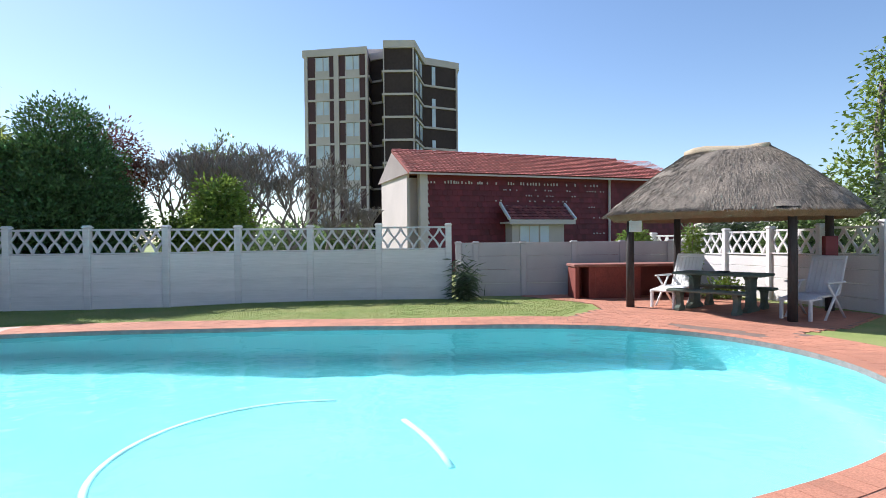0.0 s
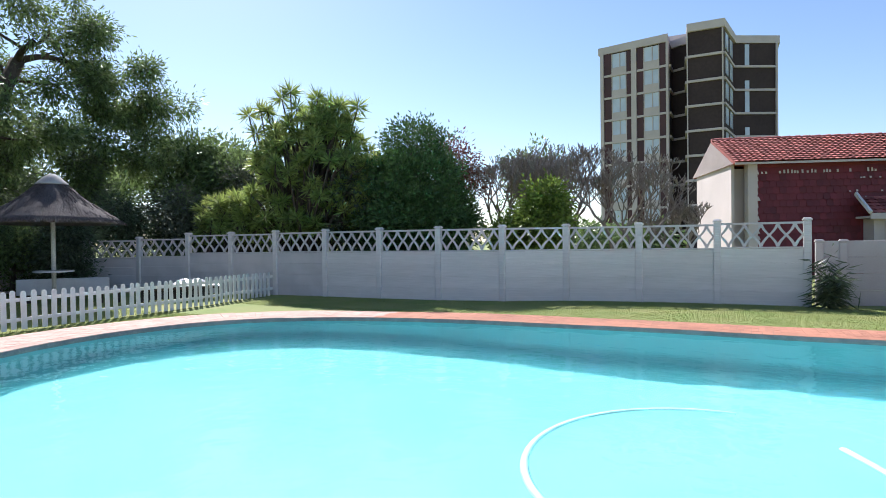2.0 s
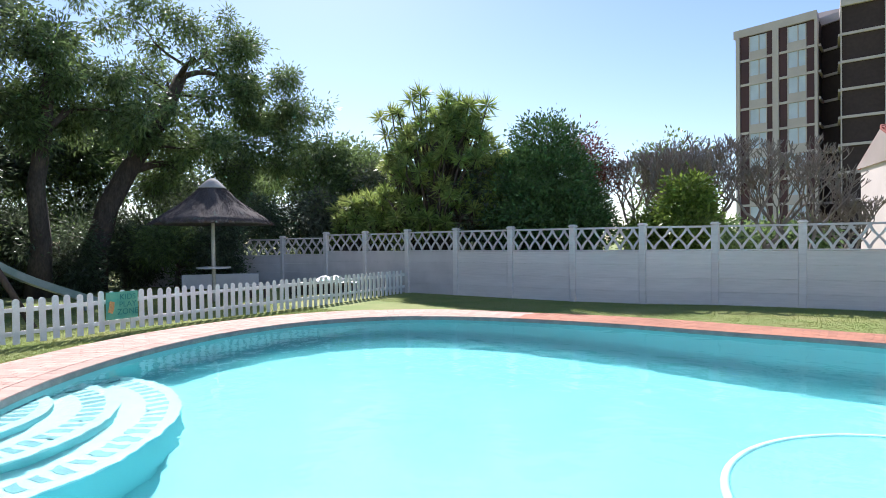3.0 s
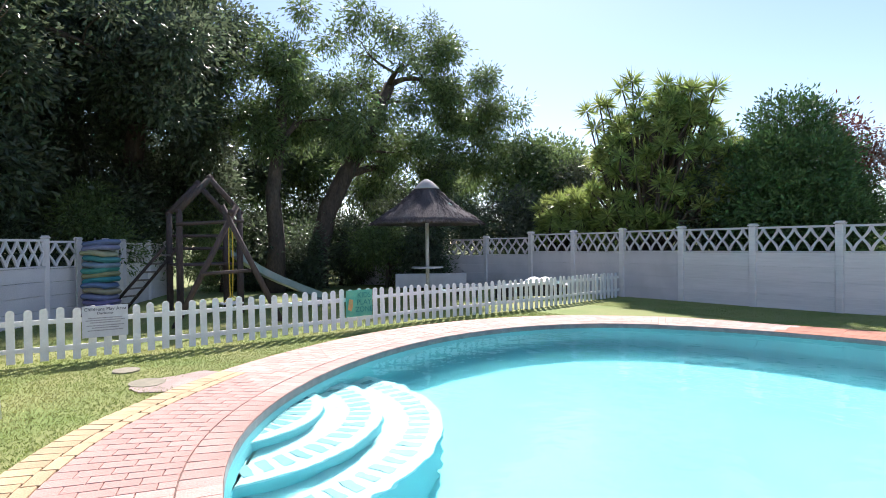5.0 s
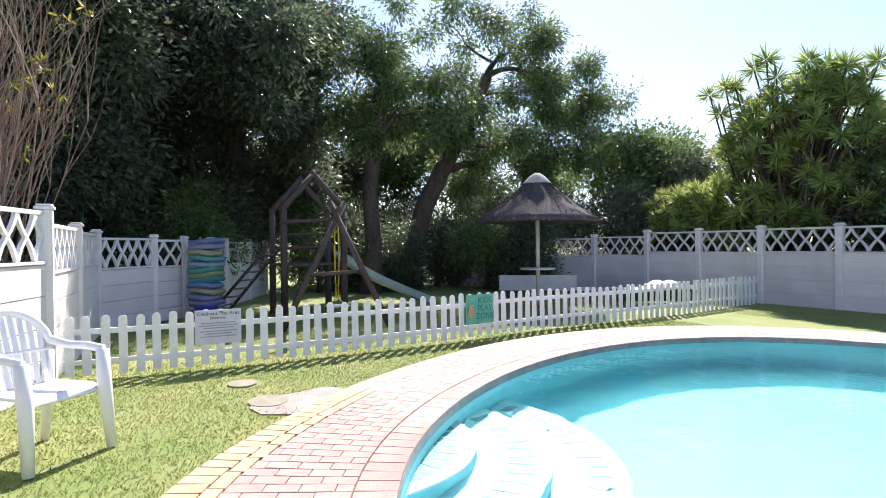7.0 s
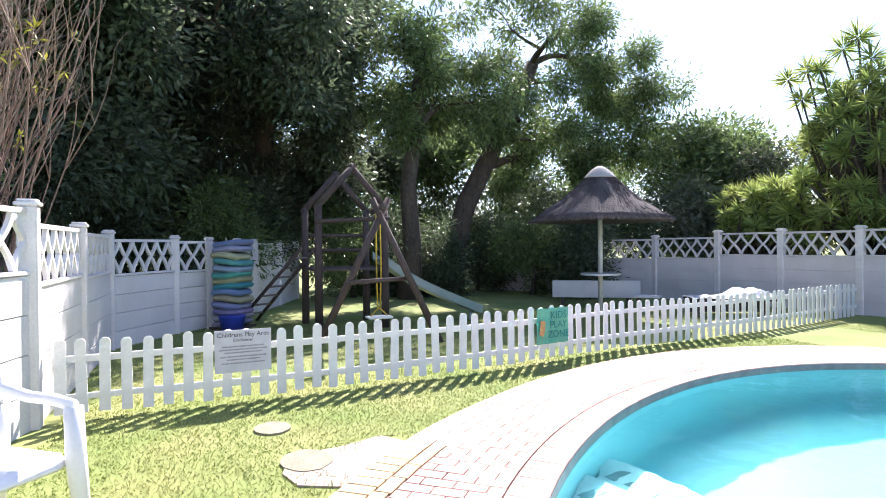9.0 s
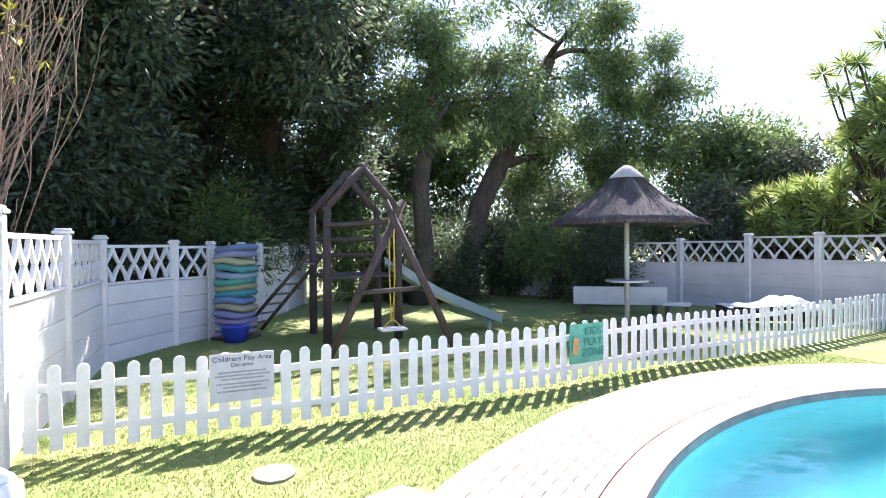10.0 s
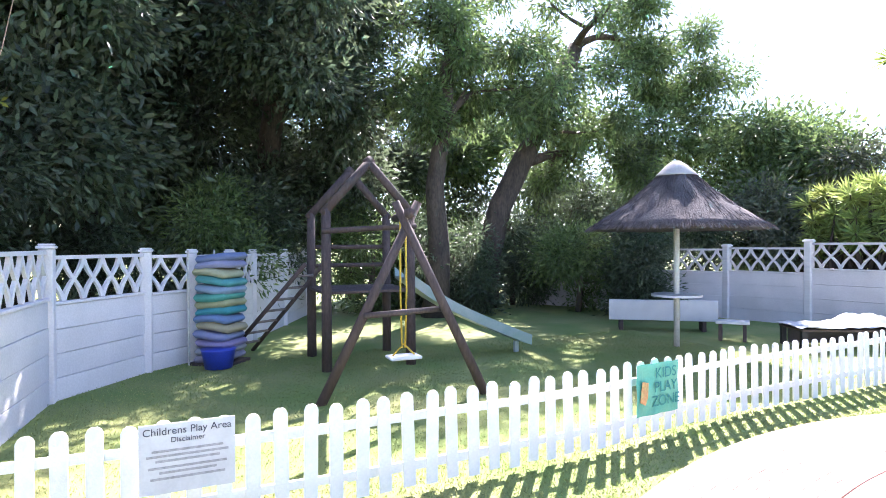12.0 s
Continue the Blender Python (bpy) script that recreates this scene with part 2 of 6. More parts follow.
def tube(bm, pts, radii, sides=6, cap=True):
    """A tapered tube along a line of points."""
    pts = [Vector(p) for p in pts]
    rings, u = [], None
    for i, p in enumerate(pts):
        d = (pts[min(i + 1, len(pts) - 1)] - pts[max(i - 1, 0)]).normalized()
        if u is None:
            u = d.orthogonal().normalized()
        u = (u - d * u.dot(d)).normalized()
        w = d.cross(u)
        r = radii[i] if isinstance(radii, (list, tuple)) else radii
        rings.append([bm.verts.new(p + (u * math.cos(6.28318 * k / sides) + w * math.sin(6.28318 * k / sides)) * r) for k in range(sides)])
    for a, b in zip(rings, rings[1:]):
        for k in range(sides):
            bm.faces.new((a[k], a[(k + 1) % sides], b[(k + 1) % sides], b[k]))
    if cap:
        bm.faces.new(rings[0][::-1]), bm.faces.new(rings[-1])
    return bm


def prism(bm, outline, z0, z1):
    lo, hi = [bm.verts.new((x, y, z0)) for x, y in outline], [bm.verts.new((x, y, z1)) for x, y in outline]
    bm.faces.new(hi), bm.faces.new(lo[::-1])
    for i in range(len(lo)):
        j = (i + 1) % len(lo)
        bm.faces.new((lo[i], lo[j], hi[j], hi[i]))
    return bm


def mesh_from(name, co, faces_n, idx, mat, flat=False):
    """A mesh from arrays: corners, corners per face, corner indices."""
    me = bpy.data.meshes.new(name)
    me.vertices.add(len(co))
    me.vertices.foreach_set("co", np.asarray(co, dtype=np.float32).ravel())
    me.loops.add(len(idx))
    me.loops.foreach_set("vertex_index", np.asarray(idx, dtype=np.int32))
    nf = len(idx) // faces_n
    me.polygons.add(nf)
    me.polygons.foreach_set("loop_start", np.arange(nf, dtype=np.int32) * faces_n)
    me.update(calc_edges=True)
    if flat:
        me.shade_flat()
    me.materials.append(M[mat])
    return me


rng = np.random.default_rng(7)


def leaves_mesh(name, centres, aims, length, width, mat, spread=0.35, droop=0.0, fold=0.25):
    """Folded leaf blades of four corners each, growing from centres along aims."""
    n = len(centres)
    a = aims + rng.normal(0, spread, (n, 3))
    a[:, 2] -= droop
    a /= np.linalg.norm(a, axis=1)[:, None] + 1e-9
    side = np.cross(a, rng.normal(0, 1, (n, 3)))
    side /= np.linalg.norm(side, axis=1)[:, None] + 1e-9
    up = np.cross(side, a)
    L = (length * rng.uniform(0.6, 1.3, n))[:, None]
    W = (width * rng.uniform(0.7, 1.3, n))[:, None]
    mid = centres + a * L * 0.45
    co = np.stack([centres, mid + side * W / 2 + up * W * fold, centres + a * L, mid - side * W / 2 + up * W * fold], 1).reshape(-1, 3)
    idx = (np.arange(n)[:, None] * 4 + np.array([[0, 1, 2, 0, 2, 3]])).ravel()
    return mesh_from(name, co, 3, idx, mat)


def crown_points(blobs, twigs, per, scatter, hollow=0.55):
    """Leaf places in clumps inside uneven ellipsoids; also the way outward at each."""
    cs, vs = [], []
    total = sum(b[3] * b[4] * b[5] for b in blobs)
    for x, y, z, rx, ry, rz in blobs:
        k = max(8, int(twigs * rx * ry * rz / total))
        d = rng.normal(0, 1, (k, 3))
        d /= np.linalg.norm(d, axis=1)[:, None]
        bump = 1 + 0.16 * np.sin(d[:, :1] * 5 + x) * np.cos(d[:, 1:2] * 6 + y) + 0.12 * np.sin(d[:, 2:] * 9 + z)
        r = (hollow + (1 - hollow) * rng.random((k, 1)) ** 0.6) * bump
        c = np.array([x, y, z]) + d * r * np.array([rx, ry, rz])
        c = np.repeat(c, per, 0)
        o = rng.normal(0, 1, c.shape)
        cs.append(c + o * scatter)
        vs.append(np.repeat(d, per, 0) * 0.5 + o * 0.5)
    return np.concatenate(cs), np.concatenate(vs)


# ---- pool outline: a smooth freeform basin as harmonics about its middle ----
POOL_C = (-3.0, 5.4)
POOL_R = (5.841, -0.280, 0.393, 1.425, 0.698, 0.206, 0.486, 0.120, 0.097, 0.004, 0.170, -0.009, -0.005, 0.011, -0.007, 0.008, -0.034, 0.016, -0.022)


def pool_r(th):
    r = POOL_R[0]
    for k in range(1, len(POOL_R) // 2 + 1):
        r += POOL_R[2 * k - 1] * math.cos(k * th) + POOL_R[2 * k] * math.sin(k * th)
    return r


# evenly spaced stations round the rim, with outward normals
STEP_N = 4000
_raw = [Vector((POOL_C[0] + pool_r(6.2831853 * i / STEP_N) * math.cos(6.2831853 * i / STEP_N), POOL_C[1] + pool_r(6.2831853 * i / STEP_N) * math.sin(6.2831853 * i / STEP_N))) for i in range(STEP_N)]
_len = [0.0]
for i in range(STEP_N):
    _len.append(_len[-1] + (_raw[(i + 1) % STEP_N] - _raw[i]).length)
RIM = _len[-1]


def rim(s, off=0.0):
    """The point at s metres round the rim, off metres outward."""
    s %= RIM
    i = int(np.searchsorted(_len, s, side="right")) - 1
    i = min(i, STEP_N - 1)
    p = _raw[i].lerp(_raw[(i + 1) % STEP_N], (s - _len[i]) / max(1e-9, _len[i + 1] - _len[i]))
    t = (_raw[(i + 12) % STEP_N] - _raw[(i - 12) % STEP_N]).normalized()
    return p + Vector((t.y, -t.x)) * off


def deck_width(p):
    """How far the brick surround reaches out from the rim."""
    near = max(0.0, min(1.0, (3.2 - p.y) / 2.2))
    return 0.98 + 0.06 * math.sin(p.x * 0.9) + near * 0.45 + 0.30 * (1 - near) * max(0.0, min(1.0, (-7.5 - p.x) / 1.5)) + (0.25 if p.x > 2.5 and p.y > 5 else 0.0)


WATER_Z = -0.065
LOOP = 240
loop0 = [rim(RIM * i / LOOP) for i in range(LOOP)]

# ground: one sheet round the basin, out to the horizon
bm = bmesh.new()
rings = []
for off in (0.05, 0.6, 1.5):
    rings.append([bm.verts.new((*rim(RIM * i / LOOP, off), -0.012)) for i in range(LOOP)])
c2 = Vector(POOL_C)
for far in (14, 30, 80, 300, 1800):
    rings.append([bm.verts.new((*(c2 + (p - c2).normalized() * (far + (p - c2).length)), -0.012 if far < 40 else -0.012 - 0.004 * (far - 40) * (far < 400))) for p in loop0])
for a, b in zip(rings, rings[1:]):
    for k in range(LOOP):
        bm.faces.new((a[k], b[k], b[(k + 1) % LOOP], a[(k + 1) % LOOP]))
ground = tagged(part("ground", bm, "grass"), "mown green and straw-coloured lawn round the pool", "lawn", kind="structure")

# basin: waterline tile band, plastered wall and sloping floor
basin = tagged(empty("swimming_pool", Matrix(), "freeform swimming pool with pale turquoise plaster, full of clear water", "pool"), kind="structure")


def floor_z(p):
    return -1.35 - 0.65 * max(0.0, min(1.0, (p.x + 9.5) / 7.0))


bm = bmesh.new()
top = [bm.verts.new((*rim(RIM * i / LOOP), 0.0)) for i in range(LOOP)]
low = [bm.verts.new((*rim(RIM * i / LOOP), -0.11)) for i in range(LOOP)]
for k in range(LOOP):
    bm.faces.new((top[k], top[(k + 1) % LOOP], low[(k + 1) % LOOP], low[k]))
part("waterline_tile_band", bm, "tile", basin, "dark grey-blue tile band at the waterline")
bm = bmesh.new()
rings = [[bm.verts.new((*rim(RIM * i / LOOP), -0.11)) for i in range(LOOP)]]
for inset, share in ((0.0, 0.85), (0.12, 0.97), (0.4, 1.0)):
    rings.append([bm.verts.new((*rim(RIM * i / LOOP, -inset), floor_z(loop0[i]) * share)) for i in range(LOOP)])
for f in (0.6, 0.3):
    rings.append([bm.verts.new((*(c2 + (p - c2) * f), floor_z(c2 + (p - c2) * f))) for p in loop0])
mid = bm.verts.new((*c2, floor_z(c2)))
for a, b in zip(rings, rings[1:]):
    for k in range(LOOP):
        bm.faces.new((a[k], a[(k + 1) % LOOP], b[(k + 1) % LOOP], b[k]))
for k in range(LOOP):
    bm.faces.new((rings[-1][k], rings[-1][(k + 1) % LOOP], mid))
part("basin_shell", bm, "pool", basin, smooth=True)
bm = bmesh.new()
bm.faces.new([bm.verts.new((*rim(RIM * i / LOOP, 0.01), WATER_Z)) for i in range(LOOP)])
water = tagged(part("water", bm, "water"), "clear rippled turquoise pool water", "water", kind="structure")
water.visible_shadow = False
# curved entry steps in the shallow end
STEP_C = Vector((-8.75, 0.95))
for k, (r, z) in enumerate(((1.15, -0.34), (1.75, -0.56), (2.35, -0.80))):
    bm = bmesh.new()
    pts = []
    for i in range(49):
        th = radians(-80 + 200 * i / 48)
        p = STEP_C + Vector((math.cos(th), math.sin(th))) * r
        th2 = math.atan2(p.y - c2.y, p.x - c2.x)
        m2 = pool_r(th2) + 0.03
        if (p - c2).length > m2:
            p = c2 + (p - c2).normalized() * m2
        pts.append(p)
    centre = c2 + (STEP_C - c2).normalized() * (pool_r(math.atan2(STEP_C.y - c2.y, STEP_C.x - c2.x)) + 0.03)
    hi = [bm.verts.new((*p, z)) for p in pts]
    ce = bm.verts.new((*centre, z))
    nose = [bm.verts.new((*p, z - 0.04)) for p in pts]
    for a in range(len(pts) - 1):
        bm.faces.new((nose[a], nose[a + 1], hi[a + 1], hi[a]))
        bm.faces.new((hi[a], hi[a + 1], ce))
    # tread takes a whiter colour for full sun; the riser keeps the pool's turquoise
    tread = part("entry_step", bm, "sunlit_step", basin, "curved step under the water, its tread coloured white as in full sun")
    bm = bmesh.new()
    lo, hi = [bm.verts.new((*p, -1.9)) for p in pts], [bm.verts.new((*p, z - 0.04)) for p in pts]
    for a in range(len(pts) - 1):
        bm.faces.new((lo[a], lo[a + 1], hi[a + 1], hi[a]))
    part("riser", bm, "pool", tread, "turquoise plastered riser", smooth=True)
    bm = bmesh.new()
    for j in range(int(13 * r) + 8):
        th = radians(-70 + 180 * j / (int(13 * r) + 7))
        aim = Vector((math.cos(th), math.sin(th)))
        mid2 = STEP_C + aim * (r - 0.24)
        if (STEP_C + aim * r - c2).length > pool_r(math.atan2(mid2.y - c2.y, mid2.x - c2.x)) - 0.05:
            continue
        box(bm, -0.11, 0.11, -0.045, 0.045, z - 0.01, z + 0.006, pose(mid2.x, mid2.y, 0, 0, 0, math.degrees(th) + random.uniform(-3, 3)))
    if len(bm.verts):
        part("grip_tile_band", bm, "grip", tread, "band of grey-blue grip tiles")
# floating hose of the pool cleaner
bm = bmesh.new()
tube(bm, [(-1.15 + 1.28 * math.cos(radians(a)), 4.30 + 1.40 * math.sin(radians(a)), WATER_Z - 0.05) for a in range(86, 231, 6)], 0.032, 6)
hose = part("pool_hose", bm, "hose", None, smooth=True)
tagged(hose, "white pool cleaner hose drifting in the water", "hose")
bm = bmesh.new()
tube(bm, [(-0.36, 5.08, WATER_Z - 0.05), (-0.22, 4.80, WATER_Z - 0.05), (-0.11, 4.53, WATER_Z - 0.05), (-0.02, 4.26, WATER_Z - 0.05), (0.05, 4.02, WATER_Z - 0.06)], 0.032, 6)
hose = part("pool_hose", bm, "hose", None, smooth=True)
tagged(hose, "white end of the pool cleaner hose drifting in the water", "hose")

# ---- boundary walls of precast posts, panels and lattice ----
def lattice(bm, width, z0, z1, thick=0.05, count=5):
    """Pierced top panel: rails and crossing curved strands that leave pointed eyes."""
    box(bm, 0, width, -thick, thick, z0, z0 + 0.035, bevel=0.006)
    box(bm, 0, width, -thick / 2, thick / 2, z1 - 0.045, z1)
    p = width / count
    w = 0.029
    for i in range(-1, count + 1):
        for way in (1, -1):
            prev = None
            for k in range(9):
                f = k / 8
                x = (i + 0.5) * p + (0 if way > 0 else p) + way * p * (f - 0.07 * math.sin(6.28318 * f))
                z = z0 + 0.04 + (z1 - z0 - 0.075) * f
                inside = -0.005 <= x <= width + 0.005
                t2 = thick * (0.40 if way > 0 else 0.36)
                q = [bm.verts.new((x - w, -t2, z)), bm.verts.new((x + w, -t2, z)), bm.verts.new((x + w, t2, z)), bm.verts.new((x - w, t2, z))] if inside else None
                if q and prev:
                    for a in range(4):
                        bm.faces.new((prev[a], prev[(a + 1) % 4], q[(a + 1) % 4], q[a]))
                prev = q
    return bm


def post_mesh(h, w=0.15):
    bm = bmesh.new()
    box(bm, -w / 2, w / 2, -w / 2, w / 2, -0.05, h - 0.06, bevel=0.012)
    box(bm, -w * 0.62, w * 0.62, -w * 0.62, w * 0.62, h - 0.06, h - 0.025, bevel=0.008)
    box(bm, -w * 0.5, w * 0.5, -w * 0.5, w * 0.5, h - 0.025, h, bevel=0.01)
    return bm


def precast_wall(name, posts, label, rows=4, solid=1.215, top=1.79, mat="white_wall", mats=None, pierced=True, base=-0.03, gap=0.006, post_mat="white_wall"):
    """posts: (x, y, top of post); between each pair a bay of stacked slabs with a pierced panel on top."""
    wall = tagged(empty(name, Matrix.Translation((posts[0][0], posts[0][1], 0)), label, "garden wall"), kind="structure")
    o = Vector((posts[0][0], posts[0][1], 0))
    for x, y, h in posts:
        part("post", post_mesh(h), post_mat, wall).location = Vector((x, y, 0)) - o
    for i, ((xa, ya, ha), (xb, yb, hb)) in enumerate(zip(posts, posts[1:])):
        run = Vector((xb - xa, yb - ya, 0))
        wid = run.length - 0.13
        turn = math.atan2(run.y, run.x)
        start = Vector((xa, ya, 0)) + run.normalized() * 0.065 - o
        drop = min(ha, hb) - 1.87
        s1, t1 = (solid + drop, top + drop) if pierced else (min(ha, hb) - 0.03, 0)
        hgt = (s1 - base) / rows
        for r in range(rows):
            bm = bmesh.new()
            box(bm, 0, wid, -0.028, 0.028, base + r * hgt, base + (r + 1) * hgt - gap, bevel=gap)
            ob = part("panel", bm, (mats[i] if mats else mat), wall)
            ob.location, ob.rotation_euler = start + Vector((random.uniform(-1, 1) * 0.003, random.uniform(-1, 1) * 0.004, 0)), (0, 0, turn)
        if pierced:
            ob = part("pierced_panel", lattice(bmesh.new(), wid, s1, t1, count=max(2, round(wid / 0.33))), mat, wall)
            ob.location, ob.rotation_euler = start, (0, 0, turn)
    return wall


H = 1.87
north = [(0.14, 14.6, H + 0.02), (-1.6, 14.57, H + 0.03), (-3.27, 14.4, H), (-4.92, 14.02, H), (-6.33, 13.36, H), (-7.95, 13.06, H), (-9.65, 12.92, H), (-11.4, 12.84, H), (-13.15, 12.75, H), (-14.85, 12.65, H - 0.02), (-16.4, 12.37, H - 0.02), (-18.1, 11.9, 1.75), (-19.7, 11.1, 1.72), (-21.4, 10.3, 1.70), (-23.0, 9.4, 1.70)]
# western bays and the lattice have shade painted in by a darker whitewash
precast_wall("wall_north", north, "white precast concrete wall with a pierced lattice top", mat="shade_toned_wall", mats=["ribbed_wall"] * 7 + ["shade_toned_wall"] * 7, gap=0.003, post_mat="ribbed_wall")
precast_wall("wall_low", [(0.40, 15.15, 1.42), (0.85, 15.2, 1.42), (2.1, 15.3, 1.42), (3.45, 15.4, 1.42), (4.75, 15.5, 1.42), (6.05, 15.6, 1.42), (6.85, 16.3, 1.42)], "low grey-painted concrete slab wall", mat="grey_wall", pierced=False, rows=4, post_mat="grey_wall")
precast_wall("wall_east", [(6.35, 17.6, 1.62), (6.97, 16.45, 1.66), (7.33, 15.1, 1.69), (7.69, 13.7, 1.72), (8.03, 12.4, 1.75), (8.38, 11.05, 1.79), (8.75, 9.7, 1.82), (9.2, 8.3, 1.85), (10.3, 6.7, 1.9)], "white precast garden wall with lattice top behind the thatched shelter", mat="white_wall")
west = [(-8.0, -2.5, 1.98), (-9.75, -1.98, 1.98), (-11.62, -1.46, 1.98), (-13.7, -1.37, 1.86), (-15.72, -1.27, 1.82), (-17.1, -0.37, 1.76), (-17.7, 0.22, 1.735), (-18.5, 0.8, 1.72), (-19.5, 1.25, 1.71), (-21.3, 2.05, 1.70), (-23.0, 2.8, 1.70)]
precast_wall("wall_west", west, "white precast wall with lattice top, partly in tree shade")

# a plain rear wall closes the garden behind the walker
precast_wall("wall_south", [(-8.0, -2.5, 1.9), (-6.0, -3.4, 1.9), (-3.5, -4.2, 1.9), (-0.5, -4.6, 1.9), (3.0, -4.2, 1.9), (6.5, -2.0, 1.9), (9.0, 2.0, 1.9), (10.3, 6.7, 1.9)], "plain white precast garden wall", pierced=False)

# ---- picket fence ----
FENCE = [(-11.74, -1.33), (-11.76, -0.5), (-11.74, 0.3), (-11.76, 1.3), (-11.84, 2.6), (-11.93, 3.6), (-12.12, 4.6), (-12.28, 5.5), (-12.40, 6.9), (-12.52, 8.3), (-12.70, 9.8), (-12.95, 11.4), (-13.10, 12.55)]
_fl = [0.0]
for a, b in zip(FENCE, FENCE[1:]):
    _fl.append(_fl[-1] + (Vector(b) - Vector(a)).length)


def on_fence(s):
    i = max(0, min(len(FENCE) - 2, int(np.searchsorted(_fl, s, side="right")) - 1))
    a, b = Vector(FENCE[i]), Vector(FENCE[i + 1])
    return a.lerp(b, (s - _fl[i]) / (_fl[i + 1] - _fl[i])), math.atan2(b.y - a.y, b.x - a.x)


def picket_mesh():
    bm = bmesh.new()
    w, t, h = 0.046, 0.010, 0.725
    outline = [(-w, 0.05), (w, 0.05), (w, h - 0.035), (w * 0.75, h - 0.012), (w * 0.35, h), (-w * 0.35, h), (-w * 0.75, h - 0.012), (-w, h - 0.035)]
    fr, bk = [bm.verts.new((x, -t, z)) for x, z in outline], [bm.verts.new((x, t, z)) for x, z in outline]
    bm.faces.new(fr), bm.faces.new(bk[::-1])
    for i in range(len(fr)):
        j = (i + 1) % len(fr)
        bm.faces.new((fr[j], fr[i], bk[i], bk[j]))
    return bm


fence = tagged(empty("picket_fence", Matrix(), "white-painted wooden picket fence with rounded tops on the grass", "fence"), kind="structure")
first = None
s = 0.06
while s < _fl[-1] - 0.02:
    p, turn = on_fence(s)
    if first is None:
        first = part("picket", picket_mesh(), "picket", fence)
        ob = first
    else:
        ob = new("picket", first.data)
        ob.parent = fence
    ob.matrix_basis = pose(p.x, p.y, -0.01 - 0.045 * max(0.0, min(1.0, (p.y - 4.6) / 2.4)) + random.uniform(-0.012, 0.012), random.uniform(-1.2, 1.2), random.uniform(-1.6, 1.6), math.degrees(turn) + random.uniform(-2, 2))
    s += 0.178 + random.uniform(-0.006, 0.006)
for z in (0.19, 0.54):
    for i, (a, b) in enumerate(zip(FENCE, FENCE[1:])):
        run = Vector(b) - Vector(a)
        n = Vector((run.y, -run.x)).normalized() * -0.024
        bm = bmesh.new()
        box(bm, 0, run.length + 0.01, -0.013, 0.013, z - 0.032 + random.uniform(-0.01, 0.01), z + 0.032, bevel=0.004)
        ob = part("rail", bm, "picket", fence)
        ob.location, ob.rotation_euler = (a[0] + n.x, a[1] + n.y, 0), (0, 0, math.atan2(run.y, run.x))


def lettering(name, words, size, mat, parent, at):
    """Raised lettering as mesh, in the x-z plane of its parent."""
    cu = bpy.data.curves.new(name, "FONT")
    cu.body, cu.size, cu.align_x, cu.extrude = words, size, "CENTER", 0.001
    tmp = bpy.data.objects.new(name, cu)
    me = bpy.data.meshes.new_from_object(tmp)
    bpy.data.objects.remove(tmp)
    me.materials.append(M[mat])
    ob = new(name, me)
    ob.parent = parent
    ob.matrix_basis = Matrix.Translation(at) @ pose(0, 0, 0, 90, 0, 0)
    return ob


def sign_at(name, x, y, turn, label):
    return empty(name, pose(x, y, 0, 0, 0, turn), label, "sign")


# printed notice; its face looks to the pool
notice = sign_at("notice_board", -11.688, 0.30, 92, "white notice board headed Childrens Play Area on the picket fence")
bm = bmesh.new()
box(bm, -0.27, 0.27, -0.006, 0.006, 0.30, 0.72, bevel=0.002)
part("board", bm, "sign", notice)
lettering("heading", "Childrens Play Area", 0.062, "ink", notice, (0, -0.0085, 0.655))
lettering("heading", "Disclaimer", 0.045, "ink", notice, (0, -0.0085, 0.605))
for i, (w, z) in enumerate(((0.20, 0.55), (0.23, 0.52), (0.18, 0.49), (0.22, 0.45), (0.16, 0.42), (0.21, 0.385))):
    bm = bmesh.new()
    box(bm, -w, w, -0.009, -0.006, z, z + 0.014)
    part("line_of_print", bm, "sign_bar", notice)
banner = sign_at("play_zone_banner", -11.985, 4.2, 98, "green and orange banner reading Kids Play Zone on the picket fence")
bm = bmesh.new()
bmesh.ops.create_grid(bm, x_segments=12, y_segments=8, size=0.5)
for v in bm.verts:
    v.co = Vector((v.co.x * 0.56, -0.010 + 0.007 * math.sin(v.co.x * 14) + 0.004 * math.sin(v.co.y * 11), 0.47 + v.co.y * 0.46))
bmesh.ops.solidify(bm, geom=bm.faces[:], thickness=0.004)
part("cloth", bm, "green", banner)
bm = bmesh.new()
prism(bm, [(-0.19 + 0.05 * math.cos(a * 0.785) + 0.02 * math.sin(a * 2.2), 0.46 + 0.11 * math.sin(a * 0.785) + 0.02 * math.cos(a * 1.7)) for a in range(8)], 0, 0.003)
bmesh.ops.transform(bm, matrix=Matrix.Translation((0, -0.022, 0)) @ pose(0, 0, 0, 90, 0, 0), verts=bm.verts[:])
part("picture_patch", bm, "orange", banner)
for w, z in (("KIDS", 0.565), ("PLAY", 0.44), ("ZONE", 0.315)):
    lettering("lettering", w, 0.135, "teal", banner, (0.09, -0.026, z))


